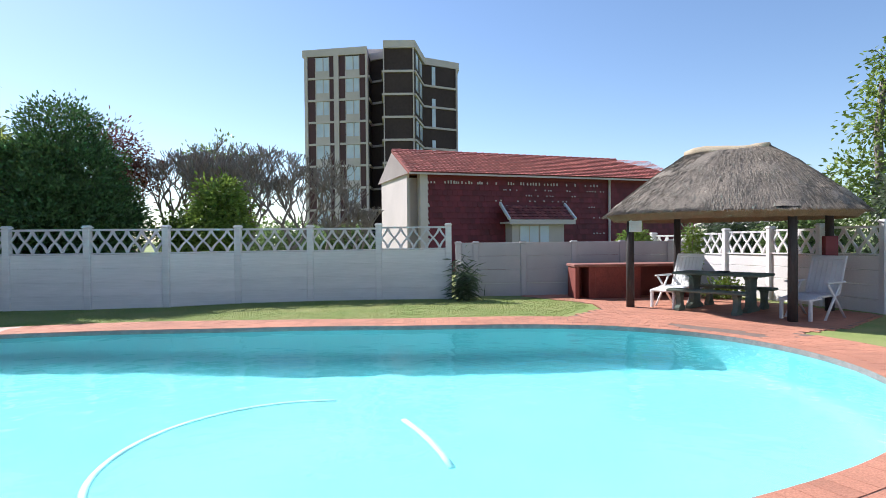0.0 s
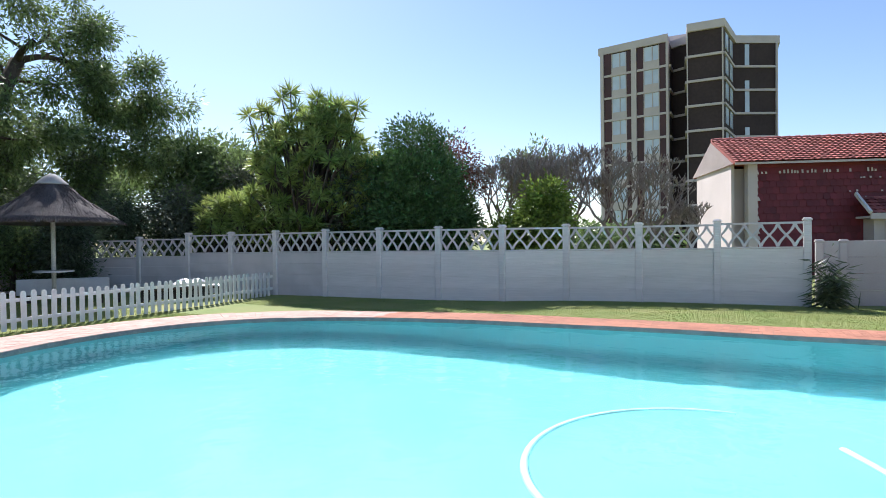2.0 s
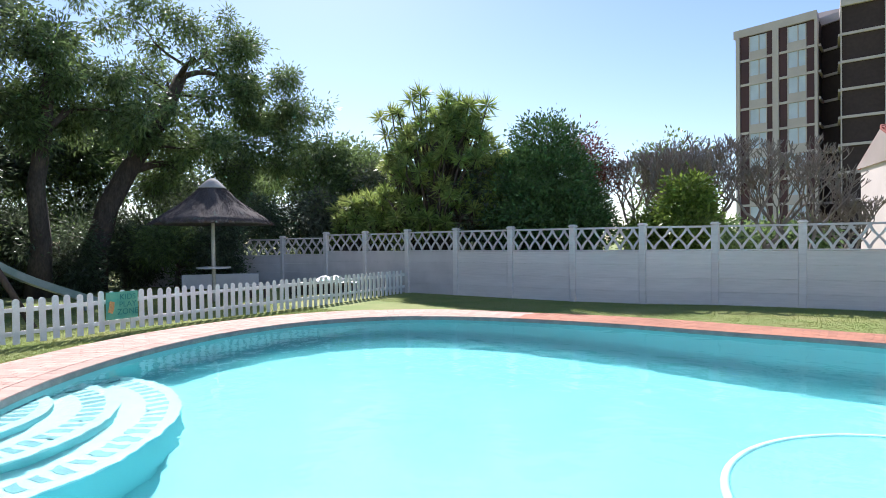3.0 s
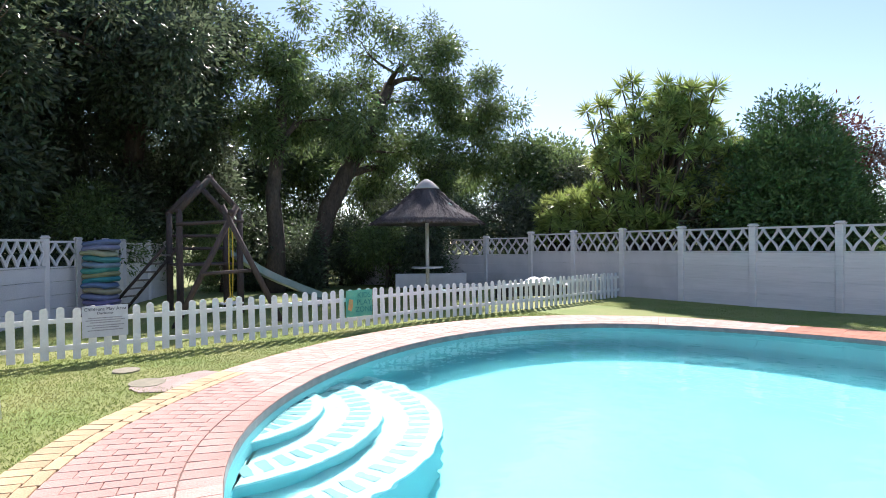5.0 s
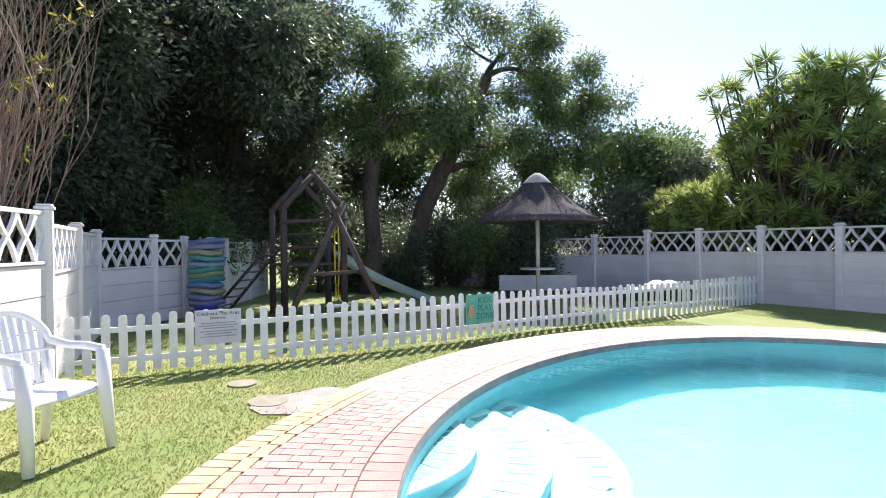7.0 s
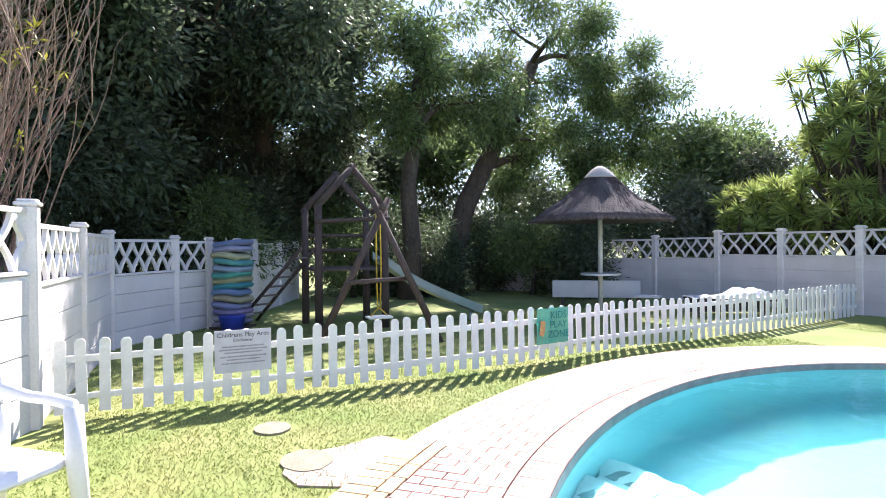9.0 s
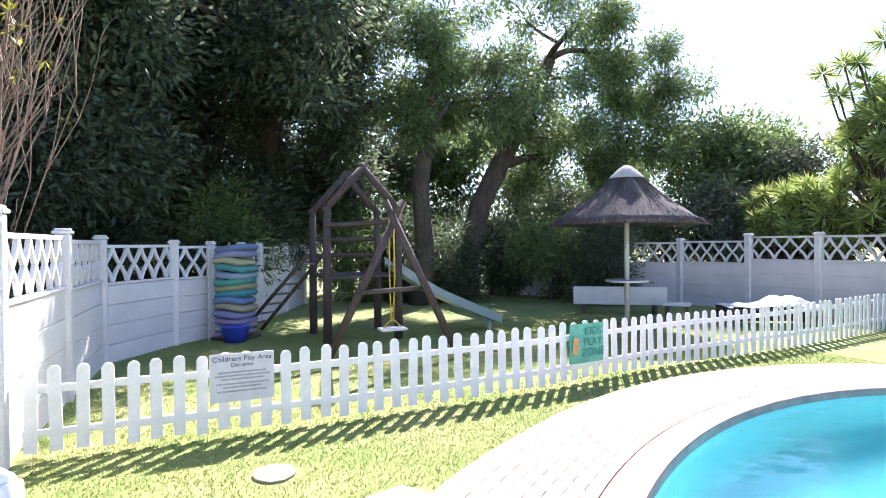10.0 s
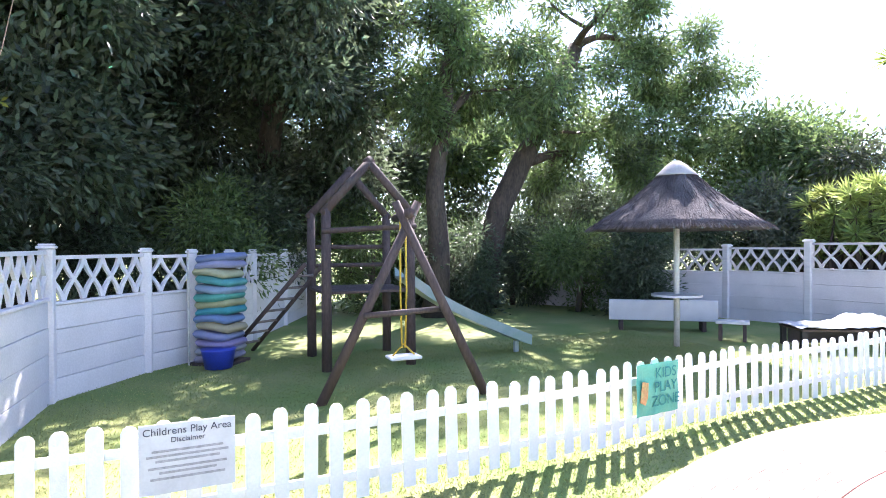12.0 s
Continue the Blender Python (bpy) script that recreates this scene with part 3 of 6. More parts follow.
# ---- thatched shelter ----
GU, GS = Vector((0.664, -0.748)), Vector((0.748, 0.664))
GC = Vector((5.81, 11.98))
shelter = empty("thatched_shelter", Matrix.Translation((*GC, 0)), "open shelter with a weathered grey thatch roof on dark poles", "gazebo")
for su, ss in ((-1.56, -1.04), (1.56, -1.04), (-1.56, 1.04), (1.56, 1.04)):
    p = GU * su + GS * ss
    bm = bmesh.new()
    tube(bm, [(p.x, p.y, -0.02), (p.x, p.y, 1.1), (p.x * 0.995, p.y * 0.995, 2.10)], [0.085, 0.08, 0.074], 12)
    part("pole", bm, "pole_dark", shelter, smooth=True)
for a, b in (((-1.56, -1.04), (1.56, -1.04)), ((-1.56, 1.04), (1.56, 1.04)), ((-1.56, -1.04), (-1.56, 1.04)), ((1.56, -1.04), (1.56, 1.04))):
    bm = bmesh.new()
    pa, pb = GU * a[0] + GS * a[1], GU * b[0] + GS * b[1]
    tube(bm, [(*pa, 2.02), (*pb, 2.02)], 0.055, 8)
    part("beam", bm, "pole_dark", shelter, smooth=True)


def thatch_roof(name, parent, a, b, ridge, z_eave, z_top, mat, thick=0.16, edge="thatch_cut", belly=0.12):
    """Hipped, rounded thatch: outline eases from a long oval eave to a short ridge."""
    bm = bmesh.new()
    N, R = 160, 16
    rings = []
    for k in range(R + 1):
        f = k / R
        ring = []
        for i in range(N):
            th = 6.28318 * i / N
            c, s2 = math.cos(th), math.sin(th)
            ex = abs(c) ** 0.82 * (1 if c > 0 else -1)
            ey = abs(s2) ** 0.82 * (1 if s2 > 0 else -1)
            x = ex * (a * (1 - f) + ridge * f)
            y = ey * (b * (1 - f) + 0.10 * f)
            sag = 0.012 * math.sin(3 * th + 1) * (1 - f)
            z = z_eave + (z_top - z_eave) * (f + belly * math.sin(math.pi * f)) + sag
            j = noise.noise(Vector((x * 2.2, y * 2.2, z * 2))) * 0.05 + noise.noise(Vector((x * 9, y * 9, z * 3))) * 0.022
            q = GU * x + GS * y if name == "oval" else Vector((x, y))
            ring.append(bm.verts.new((q.x * (1 + j * 0.4), q.y * (1 + j * 0.4), z + j)))
        rings.append(ring)
    for p2, q2 in zip(rings, rings[1:]):
        for i in range(N):
            bm.faces.new((p2[i], p2[(i + 1) % N], q2[(i + 1) % N], q2[i]))
    bm.faces.new(rings[-1])
    part("thatch", bm, mat, parent, smooth=True)
    # loose stalks lying down the slope, and a ragged fringe
    k = 26000
    th = rng.uniform(0, 6.28318, k)
    f = np.where(np.arange(k) < 6000, rng.uniform(0, 0.03, k), rng.random(k) ** 1.2)
    ex = np.sign(np.cos(th)) * np.abs(np.cos(th)) ** 0.82
    ey = np.sign(np.sin(th)) * np.abs(np.sin(th)) ** 0.82

    def place(f):
        x, y = ex * (a * (1 - f) + ridge * f), ey * (b * (1 - f) + 0.10 * f)
        z = z_eave + (z_top - z_eave) * (f + belly * np.sin(math.pi * f)) + 0.012 * np.sin(3 * th + 1) * (1 - f)
        if name == "oval":
            return np.stack([GU.x * x + GS.x * y, GU.y * x + GS.y * y, z], 1)
        return np.stack([x, y, z], 1)

    low, high = place(f - 0.04), place(f + 0.04)
    aim = low - high
    aim /= np.linalg.norm(aim, axis=1)[:, None]
    ob = new("thatch_surface", leaves_mesh("thatch_surface", place(f) + np.array([0, 0, 0.022]), aim, 0.12, 0.007, "thatch_strand", 0.035, 0.0))
    ob.parent = parent
    ob["kind"] = "stuff"
    bm = bmesh.new()
    lo, inn, peak = [], [], []
    for i in range(N):
        v = rings_co(a, b, i, N, name, 0.985)
        lo.append(bm.verts.new((v.x, v.y, z_eave - 0.02)))
        v2 = rings_co(a, b, i, N, name, 0.93)
        inn.append(bm.verts.new((v2.x, v2.y, z_eave - thick + 0.02 * random.random())))
        v3 = rings_co(a, b, i, N, name, 0.12)
        peak.append(bm.verts.new((v3.x, v3.y, z_top - thick * 2)))
    for i in range(N):
        j = (i + 1) % N
        bm.faces.new((lo[i], inn[i], inn[j], lo[j]))
        bm.faces.new((inn[i], peak[i], peak[j], inn[j]))
    part("thatch_underside", bm, edge, parent, "straw-brown cut edge and underside", smooth=False)


def rings_co(a, b, i, N, name, f):
    th = 6.28318 * i / N
    c, s2 = math.cos(th), math.sin(th)
    x = abs(c) ** 0.82 * (1 if c > 0 else -1) * a * f
    y = abs(s2) ** 0.82 * (1 if s2 > 0 else -1) * b * f
    return GU * x + GS * y if name == "oval" else Vector((x, y))


thatch_roof("oval", shelter, 2.36, 2.0, 0.80, 1.97, 3.26, "thatch", belly=0.05)
bm = bmesh.new()
tube(bm, [(*(GU * (-0.84 + 0.84 * k / 4)), 3.22 + 0.04 * math.sin(k * 0.8)) for k in range(9)], [0.10, 0.13, 0.13, 0.12, 0.13, 0.13, 0.12, 0.13, 0.09], 10)
part("ridge_cap", bm, "straw", shelter, "pale straw ridge roll", smooth=True)
# lamp box on the front pole
lampbox = empty("junction_box", Matrix.Translation((4.03, 12.36, 0)), "weathered white box fixed to a dark pole", "box")
bm = bmesh.new()
box(bm, -0.12, 0.12, -0.20, -0.08, 1.60, 1.90, bevel=0.012)
part("box", bm, "sign", lampbox)


redbox = empty("red_cabinet", Matrix.Translation((7.55, 11.5, 0)), "small dark red metal cabinet on a shelter pole", "cabinet")
bm = bmesh.new()
box(bm, -0.15, 0.10, -0.22, -0.09, 0.98, 1.48, bevel=0.01)
part("body", bm, "oxblood", redbox)


def concrete_bench(name, at, length, depth, z, label, cat, legs=0.32, mat="picnic"):
    th = empty(name, Matrix.Translation((at[0], at[1], 0)) @ pose(0, 0, 0, 0, 0, math.degrees(math.atan2(GU.y, GU.x))), label, cat)
    bm = bmesh.new()
    box(bm, -length / 2, length / 2, -depth / 2, depth / 2, z - 0.055, z, bevel=0.015)
    part("seat" if cat == "bench" else "tabletop", bm, mat, th)
    for sx in (-1, 1):
        bm = bmesh.new()
        x = sx * length * legs
        w = depth * 0.42
        outline = [(-w, 0), (w, 0), (w, 0.06), (w * 0.55, 0.12), (w * 0.45, z * 0.5), (w * 0.6, z - 0.13), (w * 0.95, z - 0.055), (-w * 0.95, z - 0.055), (-w * 0.6, z - 0.13), (-w * 0.45, z * 0.5), (-w * 0.55, 0.12), (-w, 0.06)]
        fr, bk = [bm.verts.new((x - 0.05, a, b)) for a, b in outline], [bm.verts.new((x + 0.05, a, b)) for a, b in outline]
        bm.faces.new(fr[::-1]), bm.faces.new(bk)
        for i in range(len(fr)):
            j = (i + 1) % len(fr)
            bm.faces.new((fr[i], fr[j], bk[j], bk[i]))
        part("leg", bm, mat, th)
    return th


concrete_bench("picnic_table", GC - GS * 0.20, 1.75, 0.72, 0.76, "mossy green-grey concrete picnic table under the thatch", "table")
concrete_bench("picnic_bench", GC - GS * 0.86, 1.55, 0.32, 0.44, "mossy green-grey concrete bench beside the table", "bench", 0.36)
concrete_bench("picnic_bench", GC + GS * 0.48, 1.55, 0.32, 0.44, "mossy green-grey concrete bench beside the table", "bench", 0.36)
bm = bmesh.new()
tube(bm, [(0, 0, 0), (0, 0, 0.012), (0, 0, 0.03)], [0.05, 0.10, 0.12], 14)
ash = tagged(part("shallow_bowl", bm, "black", None, smooth=True), "small dark bowl on the picnic table", "bowl")
ash.location = (*(GC - GS * 0.22 + GU * 0.05), 0.76)


def recliner(at, turn, mat, label):
    """Folding plastic garden chair: slatted back, seat, arms and crossing legs. Faces local -y."""
    th = empty("folding_garden_chair", pose(at[0], at[1], 0, 0, 0, turn) @ Matrix.Diagonal((1.12, 1.12, 1.06, 1)), label, "chair", "white folding garden chairs")
    bm = bmesh.new()
    box(bm, -0.26, 0.26, -0.26, 0.26, 0.37, 0.41, bevel=0.012)
    part("seat", bm, mat, th)
    bm = bmesh.new()
    for k in range(5):
        box(bm, -0.24, 0.24, -0.355 + 0.068 * k, -0.30 + 0.068 * k, -0.018, 0.018, Matrix.Translation((0, -0.27, 0.385)) @ pose(0, 0, 0, 7, 0, 0), 0.008)
    for sx in (-0.22, 0.22):
        box(bm, sx - 0.02, sx + 0.02, -0.36, 0.0, -0.035, -0.012, Matrix.Translation((0, -0.27, 0.385)) @ pose(0, 0, 0, 7, 0, 0), 0.006)
    part("leg_rest", bm, mat, th)
    for sx in (-0.22, 0.22):
        bm = bmesh.new()
        box(bm, sx - 0.025, sx + 0.025, -0.60, -0.55, 0, 0.345, bevel=0.01)
        part("front_leg", bm, mat, th)
    tilt = Matrix.Translation((0, 0.24, 0.40)) @ pose(0, 0, 0, -22, 0, 0)
    bm = bmesh.new()
    box(bm, -0.27, -0.22, -0.02, 0.02, 0, 0.68, tilt, 0.01)
    box(bm, 0.22, 0.27, -0.02, 0.02, 0, 0.68, tilt, 0.01)
    box(bm, -0.27, 0.27, -0.02, 0.02, 0.62, 0.70, tilt, 0.012)
    rest = part("backrest_frame", bm, mat, th)
    for k in range(6):
        bm = bmesh.new()
        box(bm, -0.215 + 0.073 * k, -0.146 + 0.073 * k, -0.015, 0.015, 0.0, 0.618, tilt, 0.006)
        part("back_slat", bm, mat, rest)
    for sx in (-1, 1):
        bm = bmesh.new()
        box(bm, sx * 0.31 - 0.03, sx * 0.31 + 0.03, -0.28, 0.30, 0.60, 0.63, bevel=0.01)
        part("armrest", bm, mat, th)
        for y0, y1, z1 in ((-0.30, 0.18, 0.60), (0.34, -0.22, 0.60)):
            bm = bmesh.new()
            tube(bm, [(sx * 0.30, y0, 0), (sx * 0.30, (y0 + y1) / 2, z1 / 2), (sx * 0.30, y1, z1)], [0.02, 0.022, 0.02], 8)
            part("leg", bm, mat, th, smooth=True)
    return th


recliner((5.08, 12.6), -50, "plastic", "white plastic folding chair in the sun beside the table")
# white chair too; the thatch's shade is put into its greyer plastic
recliner((6.76, 10.62), -58, "shade_toned_plastic", "white folding garden chair in shade under the thatch")

# brick barbecue
braai = empty("brick_barbecue", pose(3.2, 14.55, 0, 0, 0, 3), "low red-painted brick barbecue with a flat top and open bays", "barbecue")
for n2, x0, x1 in (("pier", 0, 0.10), ("pier", 0.34, 0.50), ("front_wall", 0.50, 1.62), ("pier", 2.75, 2.95)):
    bm = bmesh.new()
    box(bm, x0, x1, -0.35, 0.35, -0.02, 0.77, bevel=0.006)
    part(n2, bm, "braai", braai)
bm = bmesh.new()
box(bm, 0.1, 2.75, 0.27, 0.35, -0.02, 0.77)
part("back_wall", bm, "braai", braai)
bm = bmesh.new()
box(bm, -0.03, 2.98, -0.38, 0.37, 0.772, 0.84, bevel=0.01)
part("top_slab", bm, "braai_top", braai, "paler red brick top")

# ---- white stacking chair on the lawn ----
def stacking_chair(x, y, turn, label):
    th = empty("plastic_armchair", pose(x, y, 0, 0, 0, turn) @ Matrix.Diagonal((1.06, 1.06, 1.14, 1)), label, "chair")
    bm = bmesh.new()
    bmesh.ops.create_grid(bm, x_segments=10, y_segments=10, size=0.5)
    for v in bm.verts:
        a, b = v.co.x, v.co.y
        wdt = 0.50 + 0.06 * (-b)
        v.co = Vector((a * wdt, b * 0.46, 0.42 - 0.012 * math.cos(a * 3.1) * math.cos(b * 3.1) - (0.035 if b < -0.45 else 0) + 0.01 * (abs(a) > 0.45)))
    bmesh.ops.solidify(bm, geom=bm.faces[:], thickness=0.018)
    part("seat", bm, "plastic", th, smooth=True)

    def back(u, h):
        """A point of the curved, reclined back: u from side to side, h up."""
        return Vector((0.25 * u * (1 + 0.10 * h), 0.21 + 0.16 * h - 0.05 * u * u, 0.42 + 0.47 * h))

    for k in range(9):
        u = -0.86 + 1.72 * k / 8
        bm = bmesh.new()
        line = [back(u * (1 - 0.1 * (1 - h)), h) for h in (0, 0.25, 0.5, 0.75, 0.97 - 0.16 * u * u)]
        vs = []
        for p in line:
            vs.append([bm.verts.new(p + Vector((dx, dy, 0))) for dx, dy in ((-0.017, -0.006), (0.017, -0.006), (0.017, 0.006), (-0.017, 0.006))])
        for p, q in zip(vs, vs[1:]):
            for i in range(4):
                bm.faces.new((p[i], p[(i + 1) % 4], q[(i + 1) % 4], q[i]))
        part("back_slat", bm, "plastic", th)
    bm = bmesh.new()
    rim_line = []
    for k in range(25):
        a = math.pi * k / 24
        u, h = -1.06 * math.cos(a), 0.30 + 0.72 * math.sin(a) ** 0.7
        rim_line.append(back(u, h))
    arm = [Vector((-0.29, -0.24, 0.645)), Vector((-0.295, -0.10, 0.66)), Vector((-0.29, 0.08, 0.66))]
    full = arm + rim_line[2:-2] + [Vector((-p.x, p.y, p.z)) for p in reversed(arm)]
    tube(bm, full, [0.028] * len(full), 8)
    part("back_and_arm_rim", bm, "plastic", th, smooth=True)
    bm = bmesh.new()
    tube(bm, [back(u / 6, 0.45) for u in range(-6, 7)], 0.012, 6)
    part("back_crosspiece", bm, "plastic", th, smooth=True)
    for sx in (-1, 1):
        for nm, line, r in (("front_leg", [(sx * 0.30, -0.30, 0), (sx * 0.285, -0.26, 0.40), (sx * 0.29, -0.24, 0.64)], [0.034, 0.048, 0.044]), ("rear_leg", [(sx * 0.27, 0.31, 0), (sx * 0.25, 0.24, 0.42), (sx * 0.262, 0.25, 0.62)], [0.028, 0.042, 0.038])):
            bm = bmesh.new()
            tube(bm, line, r, 8)
            part(nm, bm, "plastic", th, smooth=True)
    return th


stacking_chair(-9.06, -1.17, 135, "white moulded plastic armchair with a slatted back on the lawn")

# stepping stones and broken slab at the edge of the paving
for x, y, r, sq in ((-10.68, 0.44, 0.17, 0.9), (-9.80, 0.56, 0.22, 0.85)):
    bm = bmesh.new()
    prism(bm, [(r * math.cos(a * 0.3142) * (1 + 0.05 * math.sin(a * 2.1)), r * sq * math.sin(a * 0.3142)) for a in range(20)], -0.03, 0.006)
    ob = tagged(part("stepping_stone", bm, "stone"), "round weathered cement stepping stone set in the grass", "paving stone", "stepping stones")
    ob.location = (x, y, 0)
bm = bmesh.new()
prism(bm, [(-9.94, 0.46), (-9.62, 0.36), (-9.38, 0.42), (-9.20, 0.74), (-9.42, 1.06), (-9.80, 1.40), (-10.10, 1.22), (-9.98, 0.86)], -0.03, 0.001)
tagged(part("concrete_patch", bm, "slab"), "cracked pinkish concrete patch beside the brick paving", "paving")

# ---- play area ----
swing = empty("wooden_swing_frame", Matrix.Translation((-14.25, 2.56, 0)), "dark wooden A-frame with a beam to the play tower", "swing frame")
for y0, x0, y1 in ((-0.97, -0.14, 0.16), (0.96, 0.15, -0.12)):
    bm = bmesh.new()
    tube(bm, [(x0, y0, -0.03), (0, y1, 2.28)], [0.06, 0.05], 10)
    part("leg", bm, "pole_grey", swing, smooth=True)
bm = bmesh.new()
tube(bm, [(0.0, -0.50, 0.98), (0.0, 0.50, 1.02)], 0.035, 8)
part("cross_bar", bm, "pole_grey", swing, smooth=True)
bm = bmesh.new()
tube(bm, [(0.18, 0.0, 2.14), (-1.95, 0.50, 2.18)], 0.06, 10)
part("beam", bm, "pole_grey", swing, smooth=True)
seat = empty("swing_seat", Matrix.Translation((-15.0, 2.78, 0)), "white swing seat on doubled yellow ropes", "swing")
for y in (-0.035, 0.035):
    bm = bmesh.new()
    tube(bm, [(0, y, 2.12), (0.01, y * 1.2, 1.2), (0, y * 0.6, 0.45)], 0.014, 6)
    part("rope", bm, "yellow", seat, smooth=True)
bm = bmesh.new()
box(bm, -0.14, 0.14, -0.21, 0.21, 0.31, 0.35, bevel=0.012)
part("seat", bm, "plastic", seat)
bm = bmesh.new()
tube(bm, [(0, -0.15, 0.35), (0, 0, 0.5), (0, 0.15, 0.35)], 0.012, 6)
part("sling", bm, "yellow", seat, smooth=True)
tower = empty("play_tower", Matrix.Translation((-16.1, 2.63, 0)), "dark wooden play tower with a gabled frame and platform", "play tower")
for x in (0.0, -1.25):
    for y in (-0.63, 0.63):
        bm = bmesh.new()
        tube(bm, [(x, y, -0.03), (x, y, 2.30)], [0.075, 0.065], 10)
        part("post", bm, "pole_grey", tower, smooth=True)
    for sy in (-1, 1):
        bm = bmesh.new()
        tube(bm, [(x, sy * 0.68, 2.22), (x, -sy * 0.05, 3.04)], 0.062, 10)
        part("rafter", bm, "pole_grey", tower, smooth=True)
for k in range(8):
    bm = bmesh.new()
    box(bm, -1.3 + k * 0.166, -1.3 + k * 0.166 + 0.14, -0.68, 0.68, 1.08, 1.12, bevel=0.004)
    part("deck_board", bm, "pole_grey", tower)
for z in (1.45, 1.75):
    bm = bmesh.new()
    tube(bm, [(-1.25, -0.63, z), (-1.25, 0.63, z)], 0.035, 8)
    part("guard_rail", bm, "pole_grey", tower, smooth=True)
bm = bmesh.new()
tube(bm, [(0.06, -0.7, 1.98), (0.06, 0.7, 2.06)], 0.04, 8)
part("tie_beam", bm, "pole_grey", tower, smooth=True)
ladder = empty("climbing_ladder", Matrix.Translation((-16.75, 2.0, 0)), "sloping wooden ladder leaning on the play tower", "ladder")
foot = Vector((-1.35, -1.05, 0.0))
for d in (Vector((0.14, -0.2, 0)), Vector((-0.14, 0.2, 0))):
    bm = bmesh.new()
    tube(bm, [foot + d, Vector((0, -0.05, 1.5)) + d * 0.8], 0.035, 8)
    part("rail", bm, "pole_grey", ladder, smooth=True)
for k in range(1, 8):
    bm = bmesh.new()
    c = foot.lerp(Vector((0, -0.05, 1.5)), k / 8)
    tube(bm, [c + Vector((0.13, -0.19, 0)), c - Vector((0.13, -0.19, 0))], 0.02, 6)
    part("rung", bm, "twig", ladder, smooth=True)
slide = empty("playground_slide", Matrix.Translation((-16.6, 3.25, 0)), "faded green-grey plastic slide from the play tower", "slide")
bm = bmesh.new()
prev = None
for k in range(15):
    f = k / 14
    y = 2.1 * f
    z = 1.12 * (1 - f) ** 1.12 * (1 - 0.12 * math.sin(math.pi * f)) + 0.16
    prof = [(-0.27, 0.14), (-0.24, 0.14), (-0.22, 0.0), (0.22, 0.0), (0.24, 0.14), (0.27, 0.14), (0.25, -0.03), (-0.25, -0.03)]
    ring = [bm.verts.new((a + 0.25 * f, y, z + b)) for a, b in prof]
    if prev:
        for i in range(8):
            bm.faces.new((prev[i], prev[(i + 1) % 8], ring[(i + 1) % 8], ring[i]))
    else:
        bm.faces.new(ring)
    prev = ring
bm.faces.new(prev[::-1])
part("chute", bm, "slide", slide, smooth=False)
bm = bmesh.new()
tube(bm, [(0.25, 1.95, 0.17), (0.25, 1.95, -0.02)], 0.05, 8)
part("foot", bm, "slide", slide)

# stack of lounger cushions against the wall
colours = [(0.20, 0.26, 0.42), (0.35, 0.36, 0.52), (0.50, 0.50, 0.30), (0.10, 0.36, 0.34), (0.32, 0.42, 0.52), (0.10, 0.40, 0.32), (0.42, 0.42, 0.22), (0.06, 0.34, 0.36), (0.20, 0.30, 0.50), (0.45, 0.40, 0.25), (0.28, 0.30, 0.46), (0.30, 0.26, 0.44), (0.40, 0.40, 0.42), (0.34, 0.32, 0.44)]
for k, c in enumerate(colours):
    key = "cushion_" + str(k)
    M[key] = material("cushion_cloth", c, [v * 0.75 for v in c], 3, 0.9, bump=0.3, fine=0.1)
    bm = bmesh.new()
    box(bm, -0.27, 0.27, -0.30, 0.30, 0, 0.112, bevel=0.045)
    bmesh.ops.subdivide_edges(bm, edges=[e for e in bm.edges if abs(e.verts[0].co.y - e.verts[1].co.y) > 0.4], cuts=6)
    for v in bm.verts:
        v.co.z += 0.028 * math.sin(v.co.y * 5.5 + k) - 0.03 * v.co.y * v.co.y * (k % 3)
    names = ("blue-grey", "lilac", "sandy yellow", "teal green", "pale blue", "sea green", "mustard", "turquoise", "blue", "sand", "violet-blue", "purple-grey", "grey", "mauve")
    ob = tagged(part("lounger_cushion", bm, key, None, smooth=True), names[k] + " folded lounger cushion in a tall stack by the wall", "cushion", "stack of lounger cushions")
    ob.matrix_world = pose(-17.38 + random.uniform(-0.02, 0.02), 0.62 + random.uniform(-0.03, 0.03), 1.60 - 0.116 * (k + 1) + 0.06, random.uniform(-2, 2), 0, 52 - 90 + random.uniform(-3, 3))
    ob.rotation_mode = "XYZ"
rack = empty("cushion_rack", pose(-17.38, 0.62, 0, 0, 0, -38), "low dark rack under the cushion stack", "rack")
for x in (-0.3, 0.3):
    bm = bmesh.new()
    tube(bm, [(x, -0.33, -0.02), (x, -0.33, 1.72)], 0.018, 6)
    part("upright", bm, "pole_light", rack)
bm = bmesh.new()
box(bm, -0.3, 0.3, -0.34, 0.32, -0.02, 0.03)
part("base_board", bm, "pole_grey", rack)
bm = bmesh.new()
tube(bm, [(0, 0, 0), (0, 0, 0.26), (0, 0, 0.28), (0, 0, 0.27), (0, 0, 0.04)], [0.19, 0.24, 0.25, 0.22, 0.17], 18)
tagged(part("plastic_tub", bm, "blue", None, smooth=True), "bright blue plastic tub below the cushions", "tub").location = (-16.95, 0.58, 0)

